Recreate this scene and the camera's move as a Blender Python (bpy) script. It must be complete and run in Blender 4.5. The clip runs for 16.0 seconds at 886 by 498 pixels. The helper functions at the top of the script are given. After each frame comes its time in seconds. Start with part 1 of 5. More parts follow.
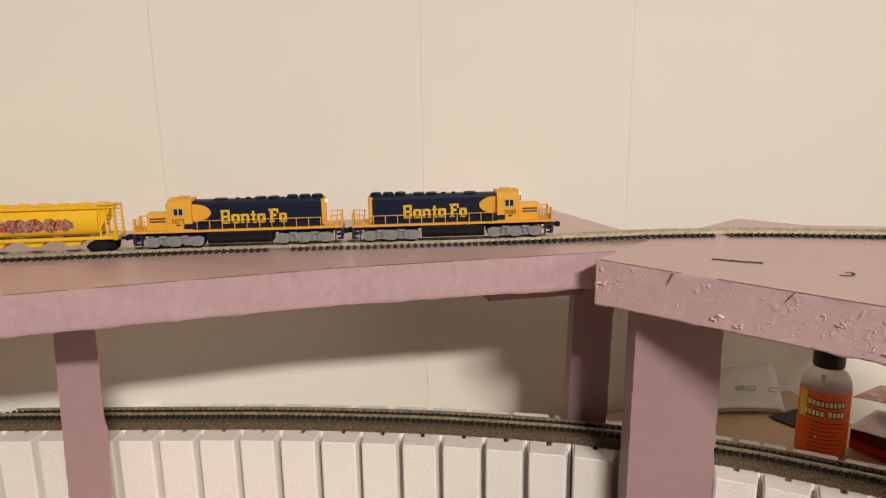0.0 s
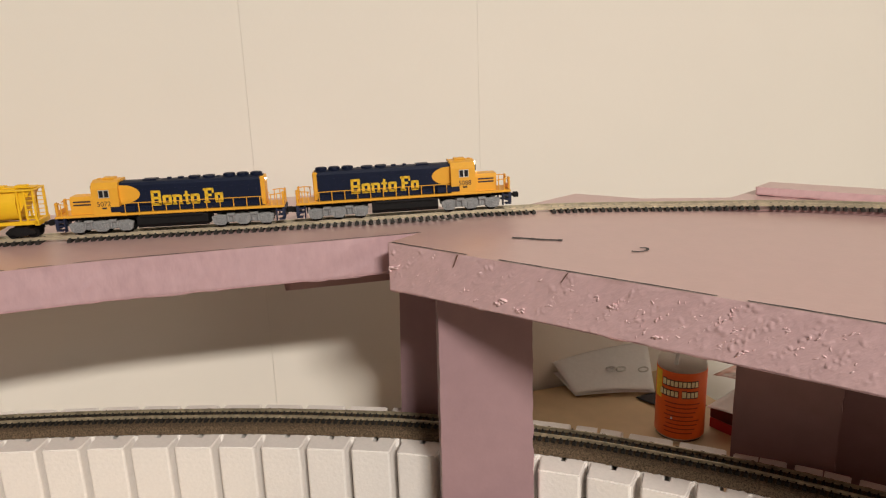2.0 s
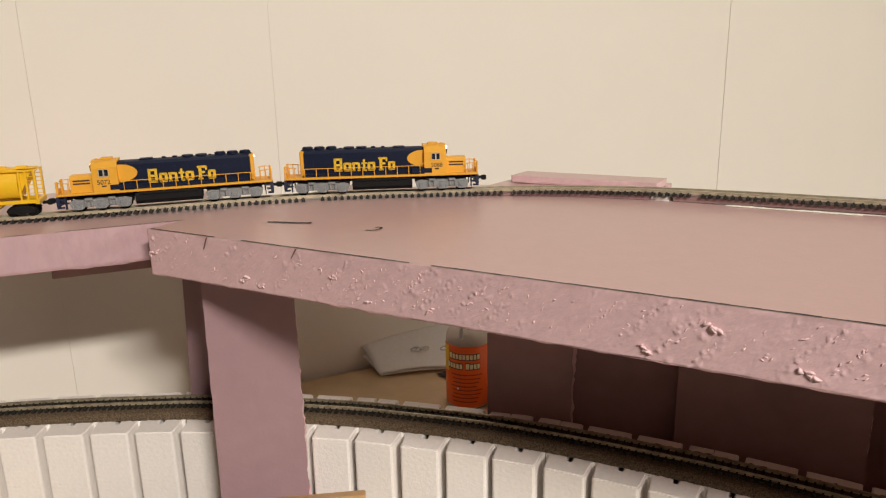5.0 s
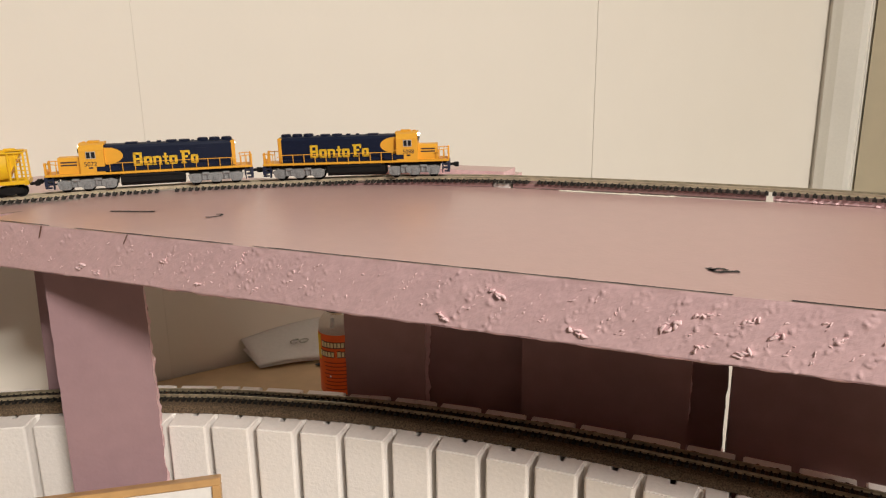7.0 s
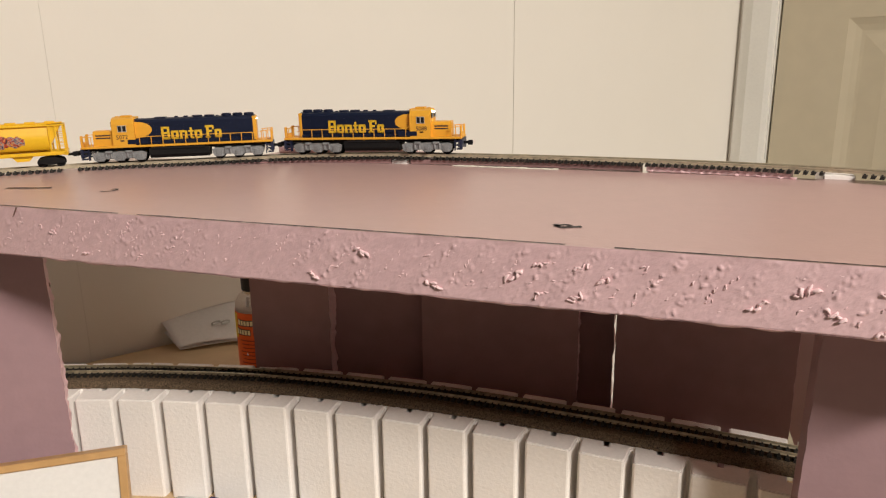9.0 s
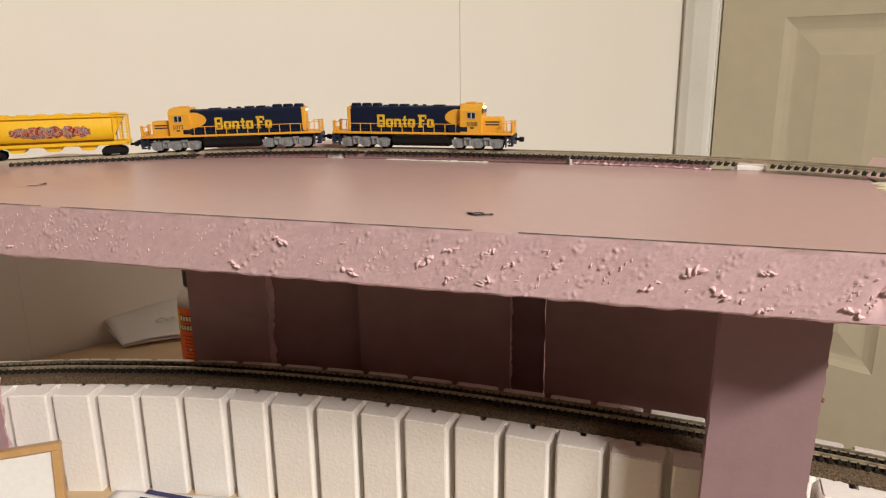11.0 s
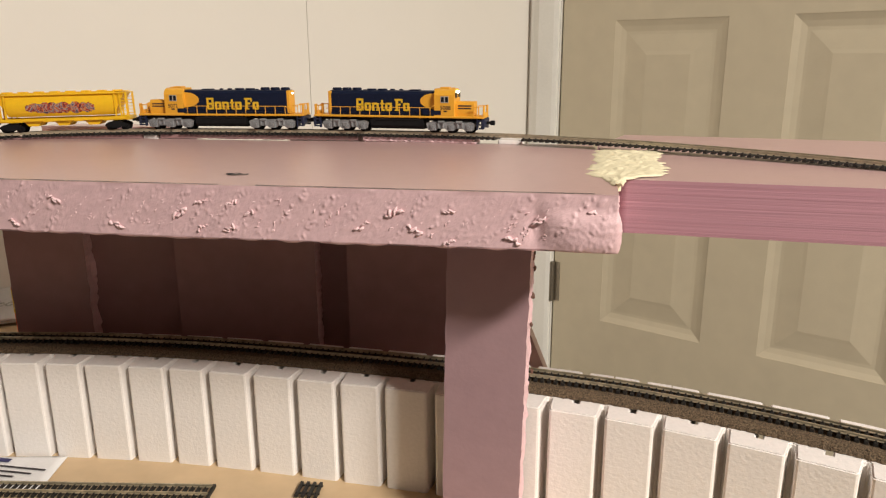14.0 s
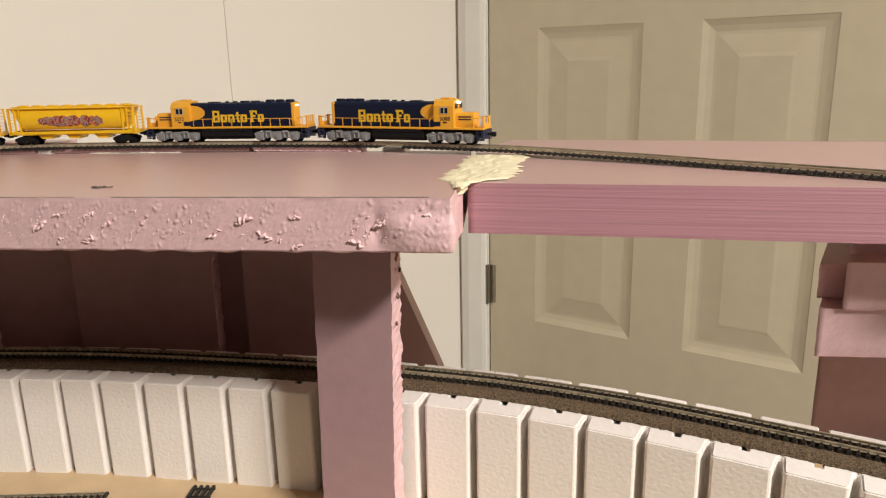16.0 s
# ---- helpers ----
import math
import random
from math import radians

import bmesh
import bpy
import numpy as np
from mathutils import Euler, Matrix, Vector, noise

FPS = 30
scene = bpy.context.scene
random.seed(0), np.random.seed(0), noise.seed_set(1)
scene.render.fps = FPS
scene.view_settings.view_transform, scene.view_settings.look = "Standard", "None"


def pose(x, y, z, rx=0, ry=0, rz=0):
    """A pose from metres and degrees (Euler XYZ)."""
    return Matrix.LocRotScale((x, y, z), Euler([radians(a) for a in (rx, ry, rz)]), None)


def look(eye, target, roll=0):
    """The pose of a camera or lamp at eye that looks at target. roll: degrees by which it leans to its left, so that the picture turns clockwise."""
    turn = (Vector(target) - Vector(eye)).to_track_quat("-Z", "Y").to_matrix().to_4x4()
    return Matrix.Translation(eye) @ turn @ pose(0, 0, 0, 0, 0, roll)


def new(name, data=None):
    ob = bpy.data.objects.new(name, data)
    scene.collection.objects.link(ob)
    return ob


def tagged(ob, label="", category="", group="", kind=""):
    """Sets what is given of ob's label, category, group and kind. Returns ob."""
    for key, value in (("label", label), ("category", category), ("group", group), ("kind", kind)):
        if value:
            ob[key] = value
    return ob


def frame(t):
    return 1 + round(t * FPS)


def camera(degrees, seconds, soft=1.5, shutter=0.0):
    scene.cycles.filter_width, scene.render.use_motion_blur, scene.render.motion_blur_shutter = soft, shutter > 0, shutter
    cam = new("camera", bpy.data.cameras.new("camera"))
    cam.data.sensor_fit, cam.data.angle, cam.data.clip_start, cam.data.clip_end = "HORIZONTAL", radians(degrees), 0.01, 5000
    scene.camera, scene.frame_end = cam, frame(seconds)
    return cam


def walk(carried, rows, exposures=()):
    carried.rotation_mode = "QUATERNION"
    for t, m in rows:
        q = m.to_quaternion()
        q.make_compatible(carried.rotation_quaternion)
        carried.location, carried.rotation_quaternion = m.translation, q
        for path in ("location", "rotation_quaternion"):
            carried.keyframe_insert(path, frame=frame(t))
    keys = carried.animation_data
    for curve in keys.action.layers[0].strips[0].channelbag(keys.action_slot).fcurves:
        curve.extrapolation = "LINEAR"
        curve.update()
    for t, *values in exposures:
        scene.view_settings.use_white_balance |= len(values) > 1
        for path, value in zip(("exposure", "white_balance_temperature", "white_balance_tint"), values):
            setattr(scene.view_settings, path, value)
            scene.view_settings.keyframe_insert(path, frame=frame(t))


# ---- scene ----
cam = camera(63.2, 16.0, soft=1.2)
PATH = [
    (0, (0.211, -0.385, 1.108), (-1.069, 1.084, 0.655), -0.8),
    (0.5, (0.227, -0.349, 1.114), (-1.016, 1.153, 0.665), -0.3),
    (1, (0.241, -0.318, 1.104), (-0.981, 1.197, 0.647), -0.9),
    (1.5, (0.253, -0.3, 1.1), (-0.958, 1.217, 0.621), -1.6),
    (2, (0.269, -0.291, 1.097), (-0.93, 1.23, 0.598), -1.9),
    (2.5, (0.283, -0.278, 1.093), (-0.899, 1.253, 0.584), -1.9),
    (3, (0.302, -0.276, 1.091), (-0.846, 1.279, 0.578), -2.1),
    (3.5, (0.319, -0.279, 1.095), (-0.782, 1.31, 0.584), -1.9),
    (4, (0.332, -0.284, 1.096), (-0.718, 1.344, 0.597), -1.6),
    (4.5, (0.345, -0.287, 1.094), (-0.645, 1.378, 0.597), -1.1),
    (5, (0.358, -0.283, 1.093), (-0.577, 1.412, 0.592), -1.1),
    (5.2, (0.371, -0.282, 1.093), (-0.548, 1.423, 0.593), -0.9),
    (7.3, (0.425, -0.28, 1.082), (-0.311, 1.511, 0.582), -0.9),
    (7.5, (0.433, -0.281, 1.079), (-0.293, 1.513, 0.575), -1.0),
    (8, (0.44, -0.285, 1.078), (-0.254, 1.52, 0.565), -1.1),
    (8.5, (0.453, -0.288, 1.077), (-0.212, 1.527, 0.564), -1.0),
    (11, (0.49, -0.294, 1.073), (-0.063, 1.558, 0.558), -0.7),
    (11.5, (0.509, -0.3, 1.073), (-0.008, 1.563, 0.56), -1.0),
    (12, (0.538, -0.306, 1.074), (0.079, 1.575, 0.572), -0.7),
    (12.5, (0.556, -0.309, 1.071), (0.155, 1.585, 0.57), -0.1),
    (13, (0.573, -0.314, 1.07), (0.208, 1.586, 0.562), 0.2),
    (13.5, (0.574, -0.325, 1.066), (0.229, 1.578, 0.557), 0.1),
    (14, (0.588, -0.339, 1.061), (0.272, 1.57, 0.554), -0.2),
    (14.5, (0.603, -0.344, 1.062), (0.325, 1.571, 0.555), -0.5),
    (15, (0.611, -0.346, 1.056), (0.355, 1.572, 0.551), -0.5),
    (15.5, (0.622, -0.35, 1.062), (0.375, 1.575, 0.579), -0.6),
    (16, (0.652, -0.35, 1.063), (0.425, 1.576, 0.573), -1.2),
]
walk(cam, [(t, look(eye, target, roll)) for t, eye, target, roll in PATH], exposures=[(0, 0.07), (4, 0.11), (8, 0.15), (12, 0.14), (16, 0.12)])

# ---------------------------------------------------------------- light
world = bpy.data.worlds.new("world")
scene.world = world
world.use_nodes = True
world.node_tree.nodes["Background"].inputs[0].default_value = (0.9, 0.8, 0.65, 1)
world.node_tree.nodes["Background"].inputs[1].default_value = 0.0
LAMP = Vector((2.32, -1.42, 2.66))
bulb = bpy.data.lights.new("ceiling_bulb", "AREA")
bulb.shape, bulb.size, bulb.size_y, bulb.energy, bulb.color = "RECTANGLE", 0.72, 0.30, 152, (1.0, 0.92, 0.82)
bulb_ob = new("ceiling_bulb", bulb)
bulb_ob.matrix_world = pose(LAMP.x, LAMP.y, LAMP.z - 0.03, 0, 0, 58)


# ---------------------------------------------------------------- materials
def mat(name, color, rough=0.6, metal=0.0, grain=None, amount=0.12, bump=0.0, bump_scale=400.0, stain=0.0, stain_scale=12.0, second=None, spec=0.5, coat=0.0, along=(1, 1, 1), slant=0):
    """A surface with a fine grain, a larger stain and a bump, all in object space."""
    m = bpy.data.materials.new(name)
    m.use_nodes = True
    nt = m.node_tree
    b = nt.nodes["Principled BSDF"]
    b.inputs["Roughness"].default_value = rough
    b.inputs["Metallic"].default_value = metal
    b.inputs["Specular IOR Level"].default_value = spec
    b.inputs["Coat Weight"].default_value = coat
    mp = nt.nodes.new("ShaderNodeMapping")
    mp.inputs["Scale"].default_value = along
    src = nt.nodes.new("ShaderNodeTexCoord").outputs["Object"]
    if slant:
        turned = nt.nodes.new("ShaderNodeMapping")
        turned.inputs["Rotation"].default_value = (0, radians(slant), 0)
        nt.links.new(src, turned.inputs["Vector"])
        src = turned.outputs["Vector"]
    nt.links.new(src, mp.inputs["Vector"])
    co = mp.outputs["Vector"]
    dark = tuple(c * (1 - amount) for c in color)
    lite = tuple(min(1, c * (1 + amount)) for c in color)

    def field(scale, detail=5.0):
        n = nt.nodes.new("ShaderNodeTexNoise")
        n.inputs["Scale"].default_value, n.inputs["Detail"].default_value = scale, detail
        nt.links.new(co, n.inputs["Vector"])
        return n.outputs["Fac"]

    r = nt.nodes.new("ShaderNodeValToRGB")
    r.color_ramp.elements[0].position, r.color_ramp.elements[1].position = 0.3, 0.7
    r.color_ramp.elements[0].color, r.color_ramp.elements[1].color = (*dark, 1), (*lite, 1)
    nt.links.new(field(grain or 300.0), r.inputs[0])
    out = r.outputs[0]
    if stain:
        mx = nt.nodes.new("ShaderNodeMix")
        mx.data_type = "RGBA"
        ramp = nt.nodes.new("ShaderNodeValToRGB")
        ramp.color_ramp.elements[0].position, ramp.color_ramp.elements[1].position = 0.45, 0.72
        nt.links.new(field(stain_scale, 3.0), ramp.inputs[0])
        ml = nt.nodes.new("ShaderNodeMath")
        ml.operation = "MULTIPLY"
        ml.inputs[1].default_value = stain
        nt.links.new(ramp.outputs[0], ml.inputs[0])
        nt.links.new(ml.outputs[0], mx.inputs["Factor"])
        nt.links.new(out, mx.inputs["A"])
        sc = second or tuple(c * 0.6 for c in color)
        mx.inputs["B"].default_value = (*sc, 1)
        out = mx.outputs["Result"]
    nt.links.new(out, b.inputs["Base Color"])
    if bump:
        bp = nt.nodes.new("ShaderNodeBump")
        bp.inputs["Strength"].default_value, bp.inputs["Distance"].default_value = bump, 0.001
        nt.links.new(field(bump_scale), bp.inputs["Height"])
        nt.links.new(bp.outputs[0], b.inputs["Normal"])
    return m


def glow(name, color, strength):
    m = mat(name, color, 0.4)
    b = m.node_tree.nodes["Principled BSDF"]
    b.inputs["Emission Color"].default_value = (*color, 1)
    b.inputs["Emission Strength"].default_value = strength
    return m


WALL = mat("wall_paint", (0.83, 0.79, 0.725), 0.75, grain=14, amount=0.008, bump=0.05, bump_scale=220, stain=0.16, stain_scale=2.2, second=(0.79, 0.74, 0.655))
# walls out of view, coloured nearly black so that little light bounces back
WALLFAR = mat("unseen_wall_dark", (0.06, 0.053, 0.045), 0.8, grain=20, amount=0.05, stain=0.2, stain_scale=2)
GROOVE = mat("wall_joint", (0.42, 0.37, 0.30), 0.9, amount=0.3, grain=80)
TRIM = mat("trim_paint", (0.89, 0.875, 0.82), 0.45, amount=0.02, stain=0.1)
DOORM = mat("door_paint", (0.635, 0.56, 0.415), 0.5, grain=30, amount=0.03, bump=0.1, bump_scale=300, stain=0.1, stain_scale=5)
# ceiling and carpet lie out of view; both are darkened to cut bounced light
CEIL = mat("unseen_ceiling_grey", (0.26, 0.245, 0.22), 0.9, amount=0.03)
CARPET = mat("carpet", (0.07, 0.06, 0.05), 0.95, amount=0.25, bump=0.6, bump_scale=500)
PINK = mat("foam_skin", (0.56, 0.37, 0.365), 0.30, grain=90, amount=0.025, bump=0.10, bump_scale=350, stain=0.25, stain_scale=7, second=(0.57, 0.39, 0.36), spec=0.7)
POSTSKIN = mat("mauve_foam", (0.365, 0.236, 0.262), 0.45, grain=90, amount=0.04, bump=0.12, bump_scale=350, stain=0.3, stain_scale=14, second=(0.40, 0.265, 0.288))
SMOOTHCUT = mat("hot_wire_cut_foam", (0.52, 0.345, 0.38), 0.5, grain=200, amount=0.06, bump=0.45, bump_scale=210, stain=0.3, stain_scale=40, second=(0.56, 0.39, 0.43), along=(1, 1, 0.5))
PINKCUT = mat("foam_cut", (0.76, 0.52, 0.548), 0.5, grain=300, amount=0.06, bump=0.34, bump_scale=700, stain=0.35, stain_scale=60, second=(0.70, 0.47, 0.51), along=(0.4, 1, 1), slant=42)
# the same pink foam with the shade under the decks put into its colour
SHADEPINK = mat("shade_pink_foam", (0.34, 0.20, 0.20), 0.55, grain=60, amount=0.08, bump=0.1, bump_scale=300, stain=0.3, stain_scale=9, second=(0.28, 0.16, 0.155))
PINKSIDE = mat("foam_factory_edge", (0.47, 0.24, 0.295), 0.55, grain=10, amount=0.10, bump=0.35, bump_scale=14, stain=0.35, stain_scale=9, second=(0.53, 0.30, 0.355), along=(0.6, 0.6, 60))
TORN = mat("torn_foam", (0.86, 0.63, 0.655), 0.55, grain=500, amount=0.06, bump=0.2, bump_scale=900)
GLUE = mat("dried_glue", (0.16, 0.085, 0.06), 0.5, grain=600, amount=0.25, bump=0.4, bump_scale=900)
WHITEFOAM = mat("white_foam", (0.90, 0.865, 0.84), 0.7, grain=420, amount=0.03, bump=0.38, bump_scale=360, stain=0.10, stain_scale=30, second=(0.75, 0.70, 0.63))
PUTTY_WHITE = mat("white_filler", (0.82, 0.78, 0.68), 0.7, grain=200, amount=0.06)
CORK = mat("cork", (0.115, 0.080, 0.048), 0.95, grain=1100, amount=0.8, bump=1.0, bump_scale=1100, stain=0.25, stain_scale=700, second=(0.26, 0.18, 0.11))
TIE = mat("tie_plastic", (0.018, 0.016, 0.014), 0.55, amount=0.3)
RAIL = mat("nickel_rail", (0.60, 0.53, 0.40), 0.45, metal=0.6, grain=200, amount=0.2)
RAILOLD = mat("weathered_rail", (0.48, 0.42, 0.30), 0.42, metal=0.6, grain=200, amount=0.35)
WOOD = mat("table_wood", (0.62, 0.46, 0.28), 0.5, grain=40, amount=0.08, stain=0.3, stain_scale=18, second=(0.52, 0.36, 0.2))
YELLOW = mat("loco_yellow", (0.80, 0.40, 0.035), 0.45, amount=0.03)
BLUE = mat("loco_blue", (0.007, 0.012, 0.034), 0.5, amount=0.1, spec=0.2)


# ---------------------------------------------------------------- mesh helpers
def to_object(name, bm, material, smooth=False):
    me = bpy.data.meshes.new(name)
    bm.normal_update()
    bm.to_mesh(me)
    bm.free()
    me.materials.append(material)
    if smooth:
        for p in me.polygons:
            p.use_smooth = True
    return new(name, me)


def part(name, bm, material, parent, label="", smooth=False, m=None):
    ob = to_object(name, bm, material, smooth)
    ob.parent = parent
    if m is not None:
        ob.matrix_basis = m
    return tagged(ob, label)


def empty(name, m=None):
    ob = new(name)
    ob.empty_display_size = 0.02
    if m is not None:
        ob.matrix_basis = m
    return ob


def box(bm, x0, x1, y0, y1, z0, z1, bevel=0.0, seg=1, m=None):
    r = bmesh.ops.create_cube(bm, size=1, matrix=Matrix.LocRotScale(((x0 + x1) / 2, (y0 + y1) / 2, (z0 + z1) / 2), None, (abs(x1 - x0), abs(y1 - y0), abs(z1 - z0))))
    vs = r["verts"]
    if m is not None:
        bmesh.ops.transform(bm, matrix=m, verts=vs)
    if bevel:
        es = list({e for v in vs for e in v.link_edges})
        bmesh.ops.bevel(bm, geom=es, offset=bevel, segments=seg, affect="EDGES", clamp_overlap=True)
    return bm


def cyl(bm, p, q, r, r2=None, n=12):
    p, q = Vector(p), Vector(q)
    d = q - p
    m = Matrix.Translation((p + q) / 2) @ d.to_track_quat("Z", "Y").to_matrix().to_4x4()
    bmesh.ops.create_cone(bm, cap_ends=True, segments=n, radius1=r, radius2=r if r2 is None else r2, depth=d.length, matrix=m)
    return bm


def prism(bm, pts, axis, a, b):
    """A closed outline of (u, v) drawn out from a to b along an axis: x (u, v = y, z), y (x, z) or z (x, y)."""
    def put(u, v, w):
        return {"x": (w, u, v), "y": (u, w, v), "z": (u, v, w)}[axis]
    lo = [bm.verts.new(put(u, v, a)) for u, v in pts]
    hi = [bm.verts.new(put(u, v, b)) for u, v in pts]
    n = len(pts)
    faces = [bm.faces.new(lo), bm.faces.new(hi)]
    for i in range(n):
        faces.append(bm.faces.new((lo[i], lo[(i + 1) % n], hi[(i + 1) % n], hi[i])))
    bmesh.ops.recalc_face_normals(bm, faces=faces)
    return bm


def spline(pts, n=24):
    P = np.array(pts, float)
    out = []
    for i in range(len(P) - 1):
        p0, p1, p2, p3 = P[max(i - 1, 0)], P[i], P[i + 1], P[min(i + 2, len(P) - 1)]
        for k in range(n):
            u = k / n
            out.append(0.5 * (2 * p1 + (p2 - p0) * u + (2 * p0 - 5 * p1 + 4 * p2 - p3) * u * u + (3 * p1 - p0 - 3 * p2 + p3) * u**3))
    out.append(P[-1])
    return np.array(out)


def offset(Q, d):
    """The line Q moved to the left of its way by d."""
    T = np.gradient(Q, axis=0)
    T /= np.linalg.norm(T, axis=1)[:, None]
    return Q + np.c_[-T[:, 1], T[:, 0]] * d


def length_along(Q):
    return np.r_[0, np.cumsum(np.linalg.norm(np.diff(Q, axis=0), axis=1))]


def resample(Q, step):
    L = length_along(Q)
    s = np.linspace(0, L[-1], max(2, int(L[-1] / step) + 1))
    return np.c_[np.interp(s, L, Q[:, 0]), np.interp(s, L, Q[:, 1])]


# ---------------------------------------------------------------- tracks' lines
UPPER_FRONT = [(-0.512, -0.461), (-0.402, -0.341), (-0.302, -0.234), (-0.198, -0.119), (-0.085, -0.0065), (0.0135, 0.089), (0.07, 0.135), (0.143, 0.176), (0.21, 0.197),
               (0.3, 0.208), (0.4, 0.211), (0.5, 0.204), (0.6, 0.18), (0.7, 0.14), (0.78, 0.092), (0.86, 0.036), (0.96, -0.04), (1.06, -0.12)]
UPPER = offset(spline(UPPER_FRONT), 0.0085)
UP_L = length_along(UPPER)
UP_L -= np.interp(0, UPPER[:, 0], UP_L)
SLOTS = [(-0.260, -0.133), (-0.236, -0.113), (-0.212, -0.094), (-0.187, -0.075), (-0.162, -0.057), (-0.137, -0.039), (-0.112, -0.022), (-0.085, -0.005), (-0.058, 0.011), (-0.030, 0.027),
         (-0.001, 0.040), (0.028, 0.052), (0.058, 0.063), (0.087, 0.073), (0.118, 0.081), (0.149, 0.0885), (0.180, 0.095), (0.213, 0.0995), (0.244, 0.1025), (0.277, 0.1045), (0.309, 0.106),
         (0.340, 0.106), (0.374, 0.105), (0.407, 0.1035), (0.440, 0.1015), (0.472, 0.0995), (0.507, 0.0965), (0.545, 0.092), (0.583, 0.086), (0.618, 0.080), (0.652, 0.0715), (0.687, 0.061), (0.721, 0.049)]
RISER_FRONT = [(-0.56, -0.39), (-0.45, -0.294), (-0.34, -0.200)] + SLOTS + [(0.78, 0.0245), (0.85, -0.007), (0.95, -0.058), (1.05, -0.113)]
RISER = spline(RISER_FRONT)
DECK, TABLE, RISER_TOP = 1.0, 0.768, 0.845


def rise(x):
    """How far the upper track lies above the deck's level at x."""
    return float(np.interp(x, [-0.1, 0.0, 0.1, 0.18, 0.25, 0.55, 0.64, 0.71, 0.77], [-0.002, 0, 0, 0.002, 0.0033, 0.0033, 0.0025, 0.001, 0]))


def on_track(s):
    return np.array([np.interp(s, UP_L, UPPER[:, 0]), np.interp(s, UP_L, UPPER[:, 1])])


def ride(s, half):
    """The pose on the rails of a car whose bogies stand half a base apart from its middle at s."""
    p, q = on_track(s - half), on_track(s + half)
    zp, zq = rise(p[0]), rise(q[0])
    d = q - p
    c = (p + q) / 2
    return pose(c[0], c[1], DECK + 0.0042 + (zp + zq) / 2, 0, -math.degrees(math.atan2(zq - zp, np.hypot(*d))), math.degrees(math.atan2(d[1], d[0])))


# ---------------------------------------------------------------- room
def wall_box(name, p, q, z0, z1, thick, material, label):
    """A wall whose inner face runs from p to q, its thickness to the left of that way."""
    p, q = Vector(p), Vector(q)
    d = (q - p).normalized()
    n = Vector((-d.y, d.x))
    bm = bmesh.new()
    prism(bm, [tuple(p), tuple(q), tuple(q + n * thick), tuple(p + n * thick)], "z", z0, z1)
    return tagged(to_object(name, bm, material), label, "wall", kind="structure")


K = Vector((0.515, 1.085))                 # the room's inner corner
WD = Vector((-0.583, -0.812)).normalized()  # along the panelled wall, away from the corner
DD = Vector((0.883, -0.4695)).normalized()   # along the wall with the door
P1, P3 = K + WD * 2.6, K + DD * 3.4
P2 = P1 + Vector((1.9, -2.2))
P4 = P3 + Vector((-0.75, -3.1))


from mathutils.geometry import tessellate_polygon


FLOOR, CEILING = 0.30, 2.72
SEAMS = [0.0, 0.499, 1.052, 1.245, 1.455, 2.6]


